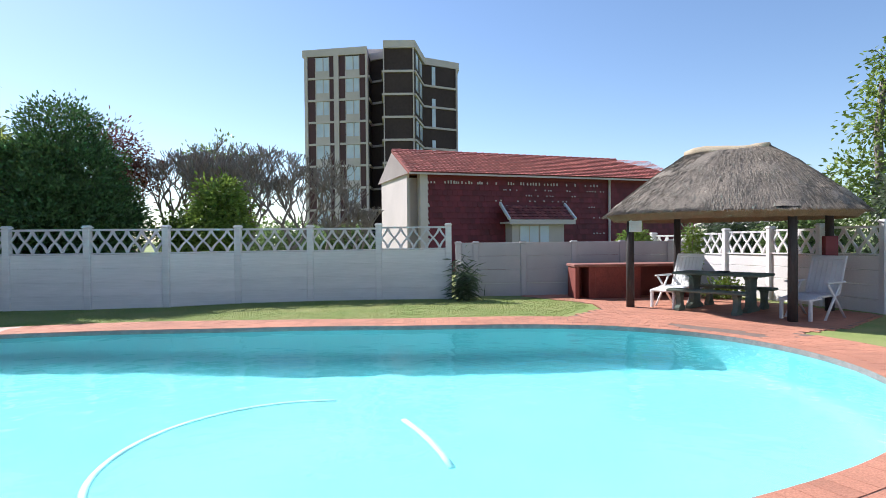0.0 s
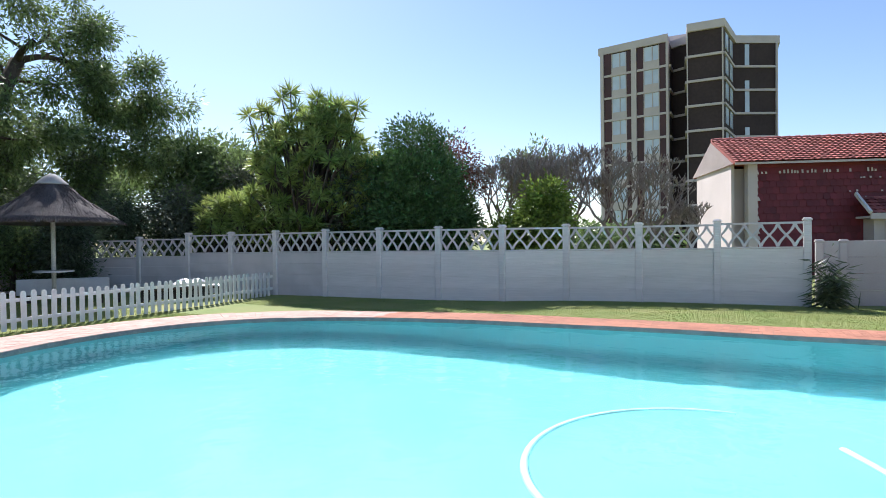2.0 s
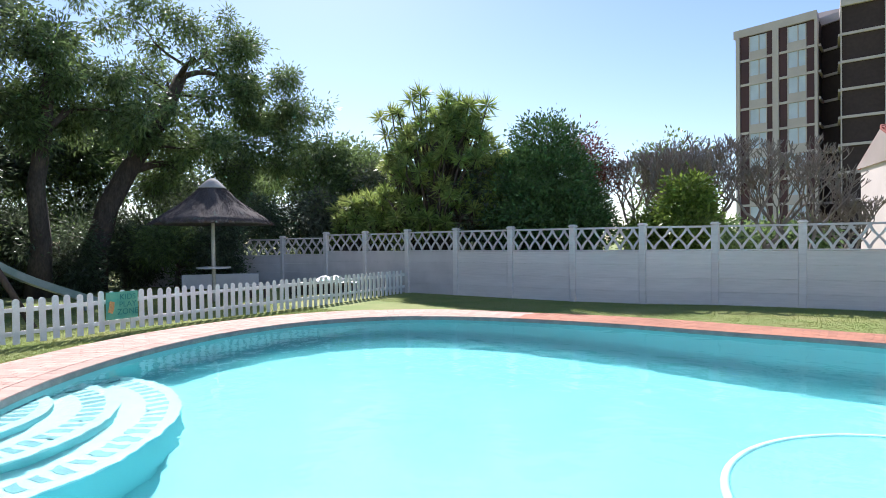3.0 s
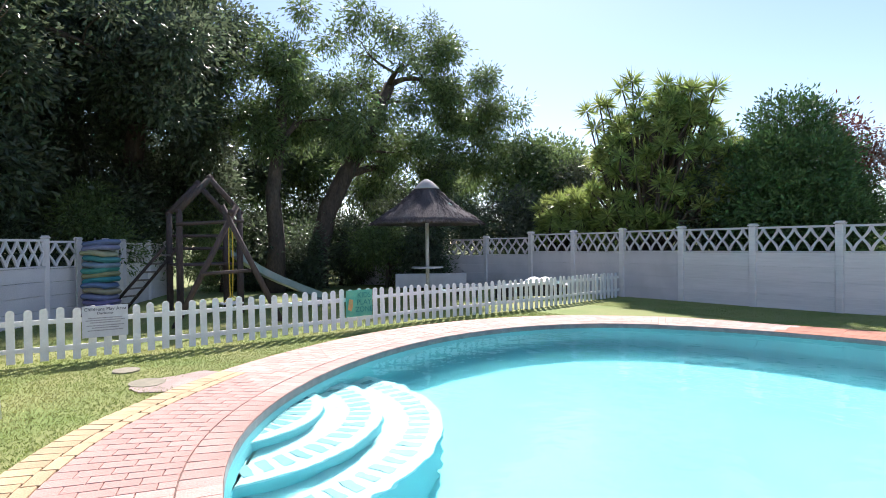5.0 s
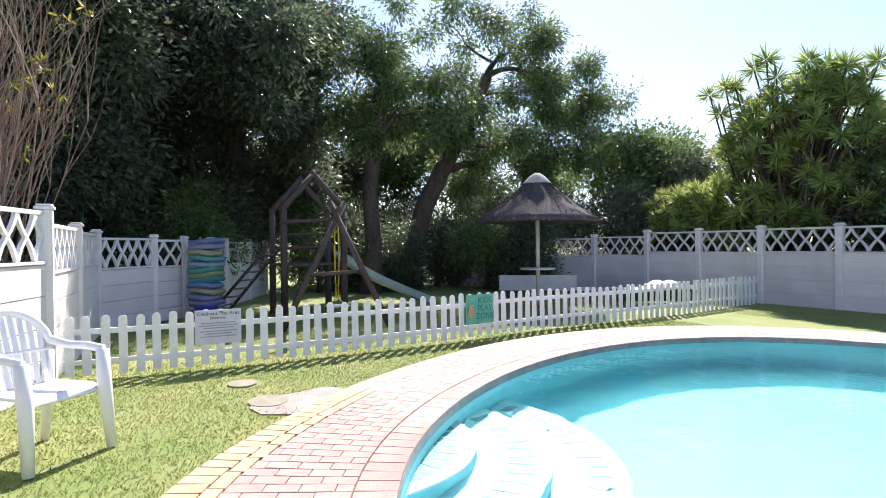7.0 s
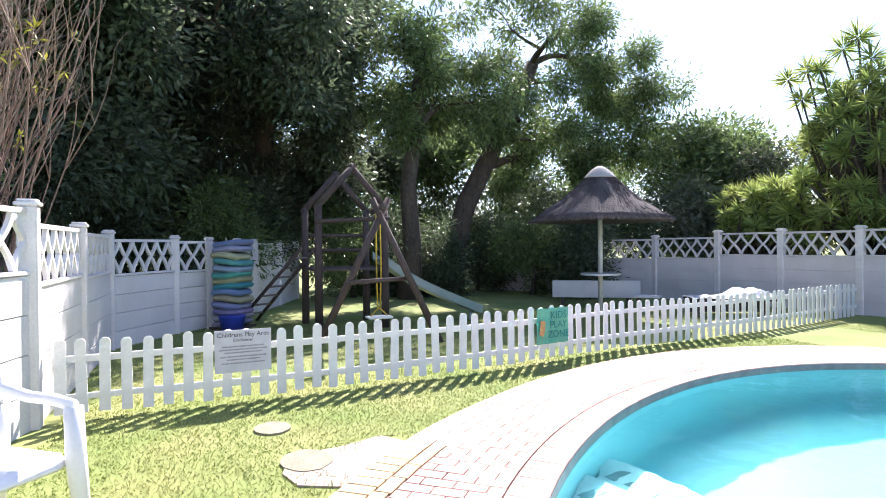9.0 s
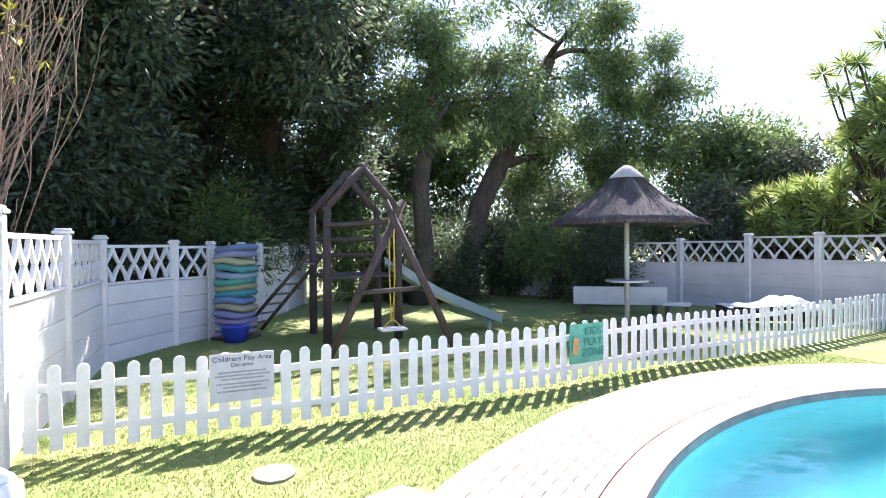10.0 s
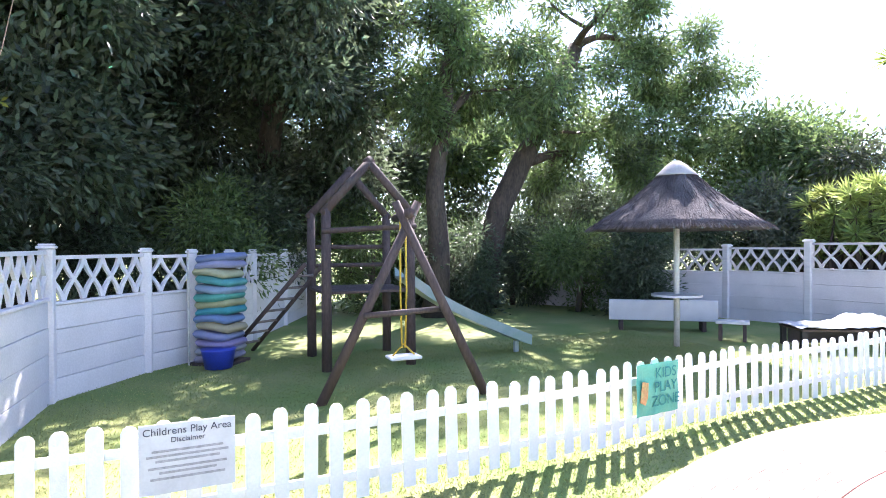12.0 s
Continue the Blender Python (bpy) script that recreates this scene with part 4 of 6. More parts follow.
# thatched sunshade with a small round table on its pole
shade = empty("thatched_umbrella", Matrix.Translation((-15.65, 7.98, 0)), "dark thatched umbrella with a cement cap on a pale pole", "umbrella")
bm = bmesh.new()
tube(bm, [(0, 0, -0.03), (0, 0, 2.6)], 0.05, 12)
part("pole", bm, "pole_light", shade, smooth=True)
bm = bmesh.new()
N = 64
rings = []
for k in range(11):
    f = k / 10
    ring = []
    for i in range(N):
        th = 6.28318 * i / N
        r = 1.46 * (1 - f) + 0.14 * f - 0.10 * math.sin(math.pi * f)
        j = noise.noise(Vector((math.cos(th) * 4, math.sin(th) * 4, f * 5))) * 0.05
        ring.append(bm.verts.new(((r + j) * math.cos(th), (r + j) * math.sin(th), 2.06 + 1.05 * f + j * 0.6)))
    rings.append(ring)
for p, q in zip(rings, rings[1:]):
    for i in range(N):
        bm.faces.new((p[i], p[(i + 1) % N], q[(i + 1) % N], q[i]))
bm.faces.new(rings[-1])
inner = [bm.verts.new((1.36 * math.cos(6.28318 * i / N), 1.36 * math.sin(6.28318 * i / N), 2.0)) for i in range(N)]
tip = bm.verts.new((0, 0, 2.85))
for i in range(N):
    bm.faces.new((rings[0][(i + 1) % N], rings[0][i], inner[i], inner[(i + 1) % N]))
    bm.faces.new((inner[(i + 1) % N], inner[i], tip))
part("thatch", bm, "thatch_dark", shade, smooth=True)
k = 6000
tt = rng.uniform(0, 6.28318, k)
ff = np.where(np.arange(k) < 1500, rng.uniform(0, 0.03, k), rng.random(k))
rr = 1.46 * (1 - ff) + 0.14 * ff - 0.10 * np.sin(math.pi * ff)
co = np.stack([rr * np.cos(tt), rr * np.sin(tt), 2.06 + 1.05 * ff + 0.015], 1)
ob = new("thatch_surface", leaves_mesh("thatch_surface", co, np.stack([np.cos(tt), np.sin(tt), np.full(k, -0.85)], 1), 0.14, 0.010, "dark_strand", 0.04))
ob.parent = shade
ob["kind"] = "stuff"
bm = bmesh.new()
tube(bm, [(0, 0, 2.94), (0, 0, 2.97), (0, 0, 3.12), (0, 0, 3.20)], [0.35, 0.33, 0.18, 0.06], 20)
part("cap", bm, "cement", shade, "grey cement cap", smooth=True)
for k in range(8):
    bm = bmesh.new()
    a = 0.785 * k
    tube(bm, [(0.04 * math.cos(a), 0.04 * math.sin(a), 2.62), (1.40 * math.cos(a), 1.40 * math.sin(a), 2.03)], 0.022, 6)
    part("rib", bm, "pole_grey", shade)
bm = bmesh.new()
tube(bm, [(0, 0, 0.86), (0, 0, 0.90)], 0.42, 24)
part("round_table", bm, "white_table", shade, "white round tabletop fixed to the pole")

# white bench seen from behind, beyond the umbrella
bench = empty("white_bench", pose(-17.15, 9.05, 0, 0, 0, 54), "long white-painted bench with a solid back panel", "bench")
bm = bmesh.new()
box(bm, -1.05, 1.05, -0.03, 0.03, 0.20, 0.62, bevel=0.01)
part("back_panel", bm, "white_table", bench)
bm = bmesh.new()
box(bm, -1.0, 1.0, 0.03, 0.42, 0.36, 0.41, bevel=0.01)
part("seat", bm, "white_table", bench)
for x in (-0.8, 0.8):
    bm = bmesh.new()
    box(bm, x - 0.04, x + 0.04, 0.0, 0.38, -0.02, 0.36, bevel=0.008)
    part("leg", bm, "pole_grey", bench)
seat2 = empty("low_bench", pose(-15.7, 9.35, 0, 0, 0, 40), "short white low bench by the umbrella", "bench")
bm = bmesh.new()
box(bm, -0.28, 0.28, -0.15, 0.15, 0.30, 0.36, bevel=0.01)
part("seat", bm, "white_table", seat2)
for x in (-0.2, 0.2):
    bm = bmesh.new()
    box(bm, x - 0.03, x + 0.03, -0.12, 0.12, -0.02, 0.30)
    part("leg", bm, "pole_grey", seat2)
# covered table by the fence
tbl = empty("covered_table", pose(-14.42, 10.5, 0, 0, 0, 63), "low dark table draped with a white plastic cover", "table")
bm = bmesh.new()
box(bm, -0.9, 0.9, -0.40, 0.40, 0.30, 0.34, bevel=0.008)
part("tabletop", bm, "pole_grey", tbl)
for x in (-0.85, 0.85):
    for y in (-0.34, 0.34):
        bm = bmesh.new()
        box(bm, x - 0.04, x + 0.04, y - 0.04, y + 0.04, -0.02, 0.30)
        part("leg", bm, "black", tbl)
bm = bmesh.new()
box(bm, -0.8, 0.85, 0.25, 0.29, 0.02, 0.295)
part("dark_apron", bm, "black", tbl)
cover = empty("plastic_cover", pose(-14.42, 10.5, 0.345, 0, 0, 63), "crumpled white plastic cover spread on the low table", "cover")
bm = bmesh.new()
bmesh.ops.create_grid(bm, x_segments=44, y_segments=22, size=0.5)
for v in bm.verts:
    x, y = v.co.x * 1.9, v.co.y * 0.9
    lump = 1 / (1 + math.exp(-(x + 0.15) * 16)) / (1 + math.exp((x - 0.72) * 11)) / (1 + math.exp((abs(y) - 0.30) * 16))
    z = 0.02 + 0.05 * abs(noise.noise(Vector((x * 3, y * 3, 0)))) + 0.19 * lump * (0.8 + 0.5 * noise.noise(Vector((x * 4, y * 4, 3)))) + 0.02 * noise.noise(Vector((x * 9, y * 9, 1)))
    v.co = Vector((x, y, z))
bmesh.ops.solidify(bm, geom=bm.faces[:], thickness=0.006)
part("sheet", bm, "white_table", cover, smooth=True)

# ---- trees and planting ----
def limb(bm, a, b, r0, r1, bend=0.25, seg=5, sides=7):
    a, b = Vector(a), Vector(b)
    off = Vector((random.uniform(-1, 1), random.uniform(-1, 1), random.uniform(0, 0.7))) * (b - a).length * bend
    pts = [a.lerp(b, k / seg) + off * math.sin(math.pi * k / seg) * 0.5 for k in range(seg + 1)]
    tube(bm, pts, [r0 + (r1 - r0) * k / seg for k in range(seg + 1)], sides, cap=False)
    return pts


def leafy_tree(name, base, trunk, blobs, label, twigs, per, scatter, leaf, leaf_mat, r0=0.25, bark="bark", hollow=0.5, spread=0.5, droop=0.25, sub=3, category="tree"):
    """Trunk along a bent line, limbs into each mass of the crown, and leaves in clumps. Blobs are relative to base."""
    th = empty(name, Matrix.Translation(base), label, category)
    bm = bmesh.new()
    n = len(trunk)
    tube(bm, trunk, [r0 * (1.25 if k == 0 else 1) * (1 - 0.55 * k / n) for k in range(n)], 10)
    # each leaf mass hangs from the nearest wood that is already there, so the limbs fork outward
    nodes = [(Vector(q), r0 * (1 - 0.55 * k / n)) for k, q in enumerate(trunk) if k]
    top = Vector(trunk[-2])
    for b in sorted(blobs, key=lambda b: (Vector(b[:3]) - top).length):
        c = Vector(b[:3])
        start, r = min(nodes, key=lambda q: (q[0] - c).length * (1.0 if q[0].z < c.z + 0.3 else 1.8) - q[1])
        r = min(r * 0.62, r0 * 0.42)
        r1 = max(r * 0.55, 0.008)
        pts = limb(bm, start, c, r, r1, bend=0.30, sides=6)
        nodes += [(pts[j], r + (r1 - r) * j / 5) for j in (2, 3, 4, 5)]
        for k in range(sub + 1):
            d = Vector((random.uniform(-1, 1) * b[3], random.uniform(-1, 1) * b[4], random.uniform(-0.5, 1) * b[5])) * 0.9
            limb(bm, pts[random.randint(2, 4)], c + d, r1 * 0.7, 0.006, seg=3, sides=4)
    part("trunk", bm, bark, th, smooth=True)
    c, v = crown_points(blobs, twigs, per, scatter, hollow)
    me = leaves_mesh("crown", c, v, leaf[0], leaf[1], leaf_mat, spread, droop)
    new("crown", me).parent = th
    return th


def masses(seed, middle, radii, n, r0, r1, low=-1.0):
    """Uneven leaf masses scattered through a large rounded crown."""
    rnd = random.Random(seed)
    made = []
    while len(made) < n:
        v = Vector((rnd.uniform(-1, 1), rnd.uniform(-1, 1), rnd.uniform(low, 1)))
        if v.length < 1 and v.length > 0.25:
            r = rnd.uniform(r0, r1)
            made.append((middle[0] + v.x * radii[0], middle[1] + v.y * radii[1], middle[2] + v.z * radii[2], r, r, r * rnd.uniform(0.6, 0.9)))
    return made


# wide leaning tree behind the play area
leafy_tree("tree", (-22.5, 8.0, 0), [(0, -0.45, -0.1), (0.1, -0.3, 1.4), (0.2, 0.05, 2.8), (0.3, 0.65, 4.0), (0.2, 1.4, 5.2), (0.2, 2.1, 6.4), (0.2, 2.6, 7.6)],
    masses(3, (0.2, 3.0, 7.0), (1.7, 5.6, 3.5), 58, 0.32, 0.68) + masses(15, (0.3, 5.6, 8.0), (1.2, 1.9, 1.7), 13, 0.4, 0.75) + masses(4, (0.5, 4.4, 4.7), (1.3, 4.4, 1.7), 22, 0.4, 0.7) + masses(16, (0.2, -0.6, 7.4), (1.3, 1.9, 2.8), 12, 0.35, 0.65) + masses(23, (2.2, 0.6, 5.6), (1.3, 2.0, 1.1), 8, 0.35, 0.55) + masses(24, (0.3, 7.8, 6.2), (1.1, 1.8, 1.9), 11, 0.4, 0.7),
    "tall spreading tree with glossy mid-green leaves and a leaning trunk", 1850, 30, 0.17, (0.20, 0.055), "leaf_mid", 0.40, hollow=0.15, droop=0.5, sub=1)
# tree with a thick upright trunk beside it
leafy_tree("tree", (-21.3, 5.7, 0), [(0, 0, -0.1), (0.05, 0.1, 1.6), (0, 0.0, 3.2), (0.15, 0.2, 4.8), (0.2, 0.3, 6.4)],
    masses(22, (0.1, 0.4, 6.2), (1.2, 2.3, 1.9), 17, 0.32, 0.58), "tree with a thick dark trunk and thin grey-green crown", 400, 30, 0.17, (0.19, 0.05), "leaf_mid", 0.30, hollow=0.15, droop=0.5, sub=1)
# broad dark trees that shade the play area
leafy_tree("tree", (-19.8, -2.9, 0), [(0, 0, -0.1), (0.1, 0.1, 2.5), (0, 0.3, 5.5), (0.2, 0.2, 8.5)],
    masses(5, (0.2, 0.2, 7.4), (3.4, 3.2, 4.6), 44, 0.9, 1.5) + masses(6, (0.2, 0.6, 3.2), (3.0, 1.6, 1.4), 14, 0.8, 1.2) + masses(21, (0.2, 4.4, 6.6), (1.7, 1.8, 2.0), 13, 0.5, 0.85),
    "large dense dark evergreen tree overhanging the white wall", 4900, 30, 0.27, (0.18, 0.075), "leaf_deep", 0.45, hollow=0.15, droop=0.3, sub=1)
leafy_tree("tree", (-24.6, 1.6, 0), [(0, 0, -0.1), (0.1, 0.2, 2.5), (0.2, 0.6, 5.5), (0.2, 0.8, 8.5)],
    masses(7, (0.3, 1.0, 7.4), (2.4, 2.6, 4.6), 34, 0.9, 1.5) + masses(8, (0.8, 0.6, 3.0), (2.0, 2.6, 1.6), 12, 0.8, 1.2) + masses(13, (2.6, 1.5, 7.4), (2.0, 1.5, 2.6), 13, 0.6, 1.0),
    "large dense dark evergreen tree behind the wall", 3900, 28, 0.27, (0.19, 0.08), "leaf_deep", 0.4, hollow=0.15, droop=0.3, sub=1)
leafy_tree("tree", (-25.0, -2.6, 0), [(0, 0, -0.1), (0.1, 0.2, 2.5), (0.2, 0.4, 5.0), (0.2, 0.6, 7.0)], masses(14, (0.2, 0.6, 5.6), (2.2, 2.8, 4.4), 30, 0.9, 1.4), "dark evergreen tree filling the back of the garden", 2200, 24, 0.3, (0.22, 0.09), "leaf_deep", 0.3, hollow=0.15, droop=0.3, sub=1)
# trees further back that close the gaps
leafy_tree("tree", (-27.5, 12.5, 0), [(0, 0, -0.1), (0.1, 0.2, 2.0), (0.1, 0.4, 4.5), (0, 0.6, 6.0)], masses(9, (0.2, 0.5, 4.2), (2.0, 6.0, 3.0), 30, 0.7, 1.2), "mid-green tree at the back of the garden", 1300, 22, 0.3, (0.24, 0.085), "leaf_mid", 0.25, hollow=0.15, droop=0.4, sub=1)
leafy_tree("tree", (-27.0, 5.0, 0), [(0, 0, -0.1), (0.1, 0.2, 2.0), (0.1, 0.4, 4.5), (0, 0.6, 6.0)], masses(10, (0.2, 0.0, 4.0), (1.4, 4.4, 3.0), 22, 0.5, 0.95), "dark green tree at the back of the garden", 900, 22, 0.3, (0.24, 0.085), "leaf_deep", 0.25, hollow=0.15, droop=0.4, sub=1)
leafy_tree("tree", (-20.2, 16.8, 0), [(0, 0, -0.1), (0.1, 0.1, 2.0), (0.2, 0.1, 3.8)], masses(12, (0.1, 0.2, 3.7), (2.2, 2.0, 2.2), 18, 0.7, 1.2), "green tree behind the north wall", 1100, 22, 0.26, (0.22, 0.075), "leaf_mid", 0.2, hollow=0.15, droop=0.4, sub=1)
# dense undergrowth along the back of the play area
for k, (x, y, w, h) in enumerate(((-22.6, 4.4, 1.7, 2.4), (-22.0, 6.4, 1.4, 1.8), (-19.4, 10.1, 0.8, 1.9), (-20.7, 9.5, 1.1, 1.8), (-23.0, 8.8, 1.5, 2.2), (-23.6, 11.2, 1.9, 3.5), (-24.5, 7.5, 1.9, 2.2), (-22.0, 12.6, 2.0, 3.6), (-20.0, 13.2, 1.7, 3.1), (-15.0, -3.6, 1.6, 2.8), (-17.3, -3.0, 1.6, 2.8), (-19.4, -1.6, 1.5, 2.6), (-20.8, 0.2, 1.4, 2.6), (-22.4, 1.3, 1.4, 2.6), (-13.2, -4.6, 1.5, 2.8), (-25.6, 5.6, 1.8, 2.8), (-26.2, 9.4, 1.9, 2.8), (-23.4, 5.6, 1.4, 2.2))):
    leafy_tree("shrub", (x, y, 0), [(0, 0, -0.1), (0.05, 0.05, h * 0.4), (0, 0.1, h * 0.8)], masses(40 + k, (0, 0, h * 0.62), (w * 0.85, w * 0.85, h * 0.62), 12, 0.35, 0.65), "dark tangled undergrowth by the play area", 430, 24, 0.2, (0.15, 0.042), "leaf_deep" if k % 3 else "leaf_mid", 0.07, hollow=0.2, category="shrub", sub=1)
for k, (x, y, w, h, mat) in enumerate(((-18.3, 14.6, 1.6, 3.6, "leaf_grey"), (-19.8, 15.6, 1.6, 4.0, "leaf_mid"), (-17.2, 16.0, 1.4, 4.0, "leaf_grey"), (-11.6, 15.2, 1.3, 3.4, "leaf_deep"))):
    leafy_tree("shrub", (x, y, 0), [(0, 0, -0.1), (0.05, 0.05, h * 0.4), (0, 0.1, h * 0.8)], masses(60 + k, (0, 0, h * 0.6), (w * 0.9, w * 0.9, h * 0.45), 10, 0.5, 0.9), "dusty grey-green shrub behind the white wall", 330, 20, 0.22, (0.17, 0.06), mat, 0.09, hollow=0.2, category="shrub", sub=2)
# dense rounded cone of a tree behind the wall
leafy_tree("conical_tree", (-9.95, 15.3, -0.35), [(0, 0, -0.1), (0, 0, 2.0), (0, 0, 4.6)],
    [(0, 0, 2.6, 1.75, 1.75, 1.2), (0.05, 0, 3.6, 1.5, 1.5, 1.1), (0, 0.05, 4.6, 1.0, 1.0, 0.9), (-0.7, 0.2, 2.2, 1.3, 1.3, 1.0), (0.6, 0.1, 2.2, 1.3, 1.3, 1.0)],
    "dense dark green cone-shaped tree behind the white wall", 2600, 28, 0.11, (0.115, 0.048), "leaf_cone", 0.2, hollow=0.6, droop=-0.3, spread=0.4)
# light green bush and small red-leaved tree
leafy_tree("shrub", (-6.15, 16.0, 0), [(0, 0, -0.1), (0, 0, 1.2), (0, 0, 2.2)], [(0, 0, 1.9, 0.75, 0.75, 0.75), (0.1, 0, 2.6, 0.55, 0.55, 0.55), (-0.9, 0.1, 1.7, 0.7, 0.6, 0.5)], "fresh green leafy shrub behind the white wall", 520, 22, 0.12, (0.15, 0.065), "leaf_light", 0.08, hollow=0.4, category="shrub")
leafy_tree("tree", (-10.0, 17.0, 0), [(0, 0, -0.1), (0.1, 0, 1.6), (0.3, 0.1, 3.0)], [(0.5, 0, 4.1, 0.8, 0.8, 0.7), (0.9, 0.1, 3.3, 0.8, 0.7, 0.7), (0.1, 0.1, 4.4, 0.5, 0.5, 0.4)], "small tree with sparse rusty red leaves", 210, 14, 0.16, (0.13, 0.045), "leaf_red", 0.12, "twig", hollow=0.3)
leafy_tree("tree", (-9.0, 23.5, 0), [(0, 0, -0.1), (0.1, 0, 2.0), (0.2, 0.1, 4.0)], [(0.1, 0, 4.4, 1.2, 1.1, 1.0), (0.3, 0, 3.2, 1.4, 1.2, 1.0)], "green tree beyond the bare branches", 240, 18, 0.2, (0.2, 0.08), "leaf_mid", 0.14, hollow=0.3)
for (x, y, w) in ((-13.0, 46.0, 3.4), (-18.5, 52.0, 4.0), (-8.6, 50.0, 2.6)):
    leafy_tree("tree", (x, y, 0), [(0, 0, -0.1), (0.1, 0, 1.5), (0.2, 0.1, 2.4)], [(0, 0, 1.5, w, w, 1.0)], "distant low green tree", 160, 16, 0.4, (0.4, 0.2), "leaf_mid", 0.2, hollow=0.4)
# tree beyond the east wall
leafy_tree("tree", (11.9, 15.6, 0), [(0, 0, -0.1), (-0.1, 0.1, 2.0), (-0.2, 0.1, 4.2), (0, 0.2, 5.6)], [(-0.1, 0.2, 3.1, 1.1, 1.1, 0.7), (0.2, 0.1, 4.6, 1.0, 1.0, 0.6), (0.6, 0, 5.9, 1.0, 1.0, 0.8), (-0.2, 0.1, 2.2, 0.9, 0.9, 0.5)], "half-bare tree with light green leaves beyond the wall", 240, 18, 0.2, (0.18, 0.08), "leaf_light", 0.14, "twig", hollow=0.3, sub=5)
leafy_tree("tree", (14.6, 13.2, 0), [(0, 0, -0.1), (-0.1, 0.1, 2.0), (-0.2, 0.1, 4.2), (0, 0.2, 5.6)], [(-0.1, 0.2, 3.4, 1.5, 1.5, 1.2), (0.2, 0.1, 5.2, 1.5, 1.5, 1.1)], "leafy green tree beyond the east wall", 420, 20, 0.22, (0.18, 0.08), "leaf_mid", 0.16, hollow=0.3)


def bare_tree(base, height, label, seed, depth=7, r=0.085, width=1.0):
    """Leafless tree with stubby forked branches that curve upward."""
    rnd = random.Random(seed)
    th = empty("bare_tree", Matrix.Translation(base), label, "tree", "bare forked trees behind the wall")
    bm = bmesh.new()

    def grow(p, d, length, r, k):
        q = p + d * length
        m = p.lerp(q, 0.5) + Vector((rnd.uniform(-1, 1), rnd.uniform(-1, 1), -0.4)) * length * 0.10
        tube(bm, [p, m, q], [r, r * 0.9, r * 0.82], 5 if k < 3 else 4, cap=k == depth)
        if k < depth:
            for j in range(3 if k > 0 and rnd.random() < 0.55 else 2):
                a = rnd.uniform(0, 6.28)
                side = Vector((math.cos(a), math.sin(a), 0)) * rnd.uniform(0.45, 0.95) * width
                nd = (d * 0.75 + side + Vector((0, 0, 0.42))).normalized()
                grow(q, nd, length * rnd.uniform(0.66, 0.88), max(0.0115, r * 0.70), k + 1)

    grow(Vector((0, 0, -0.1)), Vector((rnd.uniform(-0.15, 0.15), 0, 1)).normalized(), height * 0.265, r, 0)
    part("trunk", bm, "twig", th)
    return th


for k, (x, y, h) in enumerate(((-9.4, 18.0, 4.4), (-8.3, 17.2, 4.2), (-7.2, 18.2, 4.6), (-5.9, 18.0, 4.6), (-4.7, 17.4, 4.9), (-3.7, 17.6, 3.6), (-2.6, 18.4, 2.5), (-7.8, 20.0, 4.6), (-6.6, 19.4, 4.6), (-8.8, 19.2, 4.5))):
    bare_tree((x, y, 0), h, "leafless grey tree with stubby forked branches", 11 + k)

# strap-leaved clump trees: stems that end in rosettes
def rosette_tree(base, heads, label, leaf=(0.34, 0.040), n=92, stem_r=0.036):
    th = empty("dragon_tree", Matrix.Translation(base), label, "tree")
    bm = bmesh.new()
    cs, vs = [], []
    for i, h in enumerate(heads):
        h = Vector(h)
        root = Vector((random.uniform(-0.4, 0.4), random.uniform(-0.4, 0.4), 0))
        if i % 6 and i < len(heads) - 14:
            root = Vector((h.x * 0.55, h.y * 0.55, h.z * 0.7))
        fork = root.lerp(h, 0.55) + Vector((random.uniform(-0.2, 0.2), random.uniform(-0.2, 0.2), 0.2))
        tube(bm, [root - Vector((0, 0, 0.1)), root.lerp(fork, 0.5), fork, fork.lerp(h, 0.55) + Vector((0, 0, -0.06)), h], [stem_r * 1.5, stem_r * 1.2, stem_r, stem_r * 0.7, stem_r * 0.6], 6)
        d = rng.normal(0, 1, (n, 3))
        d[:, 2] = d[:, 2] * 0.75 + 0.35
        d /= np.linalg.norm(d, axis=1)[:, None]
        cs.append(np.repeat(np.array([h]), n, 0) + d * 0.03)
        vs.append(d)
    part("trunk", bm, "bark", th, smooth=True)
    me = leaves_mesh("crown", np.concatenate(cs), np.concatenate(vs), leaf[0] * np.repeat(np.where(np.arange(len(heads)) >= len(heads) - 14, 1.28, 1.0), n), leaf[1], "leaf_strap", 0.12, 0.12)
    new("crown", me).parent = th
    return th


rnd5 = random.Random(5)
heads = []
for k in range(300):
    a, u = rnd5.uniform(0, 6.28), rnd5.random() ** 0.4
    f = rnd5.random()
    wide = math.sin(math.pi * min(1.0, 0.18 + 0.75 * f)) ** 0.6
    heads.append((2.65 * u * wide * math.cos(a) + 0.4, 1.5 * u * wide * math.sin(a), 1.7 + 4.5 * f * (1 - 0.22 * u)))
heads += [(-1.05, 0.2, 6.3), (-1.5, 0.0, 5.9), (-0.75, 0.3, 6.5), (0.55, 0.1, 6.1), (0.9, 0.3, 5.9), (-1.9, 0.1, 6.0), (-2.35, 0, 5.85), (-1.4, 0.2, 5.4), (1.5, 0, 5.7), (2.2, 0, 5.6), (-1.9, -0.1, 5.2), (-0.4, 0.2, 5.9), (1.2, 0.2, 5.8), (1.9, 0.1, 5.3)]
rosette_tree((-13.7, 14.6, 0), heads, "multi-stemmed dragon tree with spiky leaf rosettes behind the wall")
heads = []
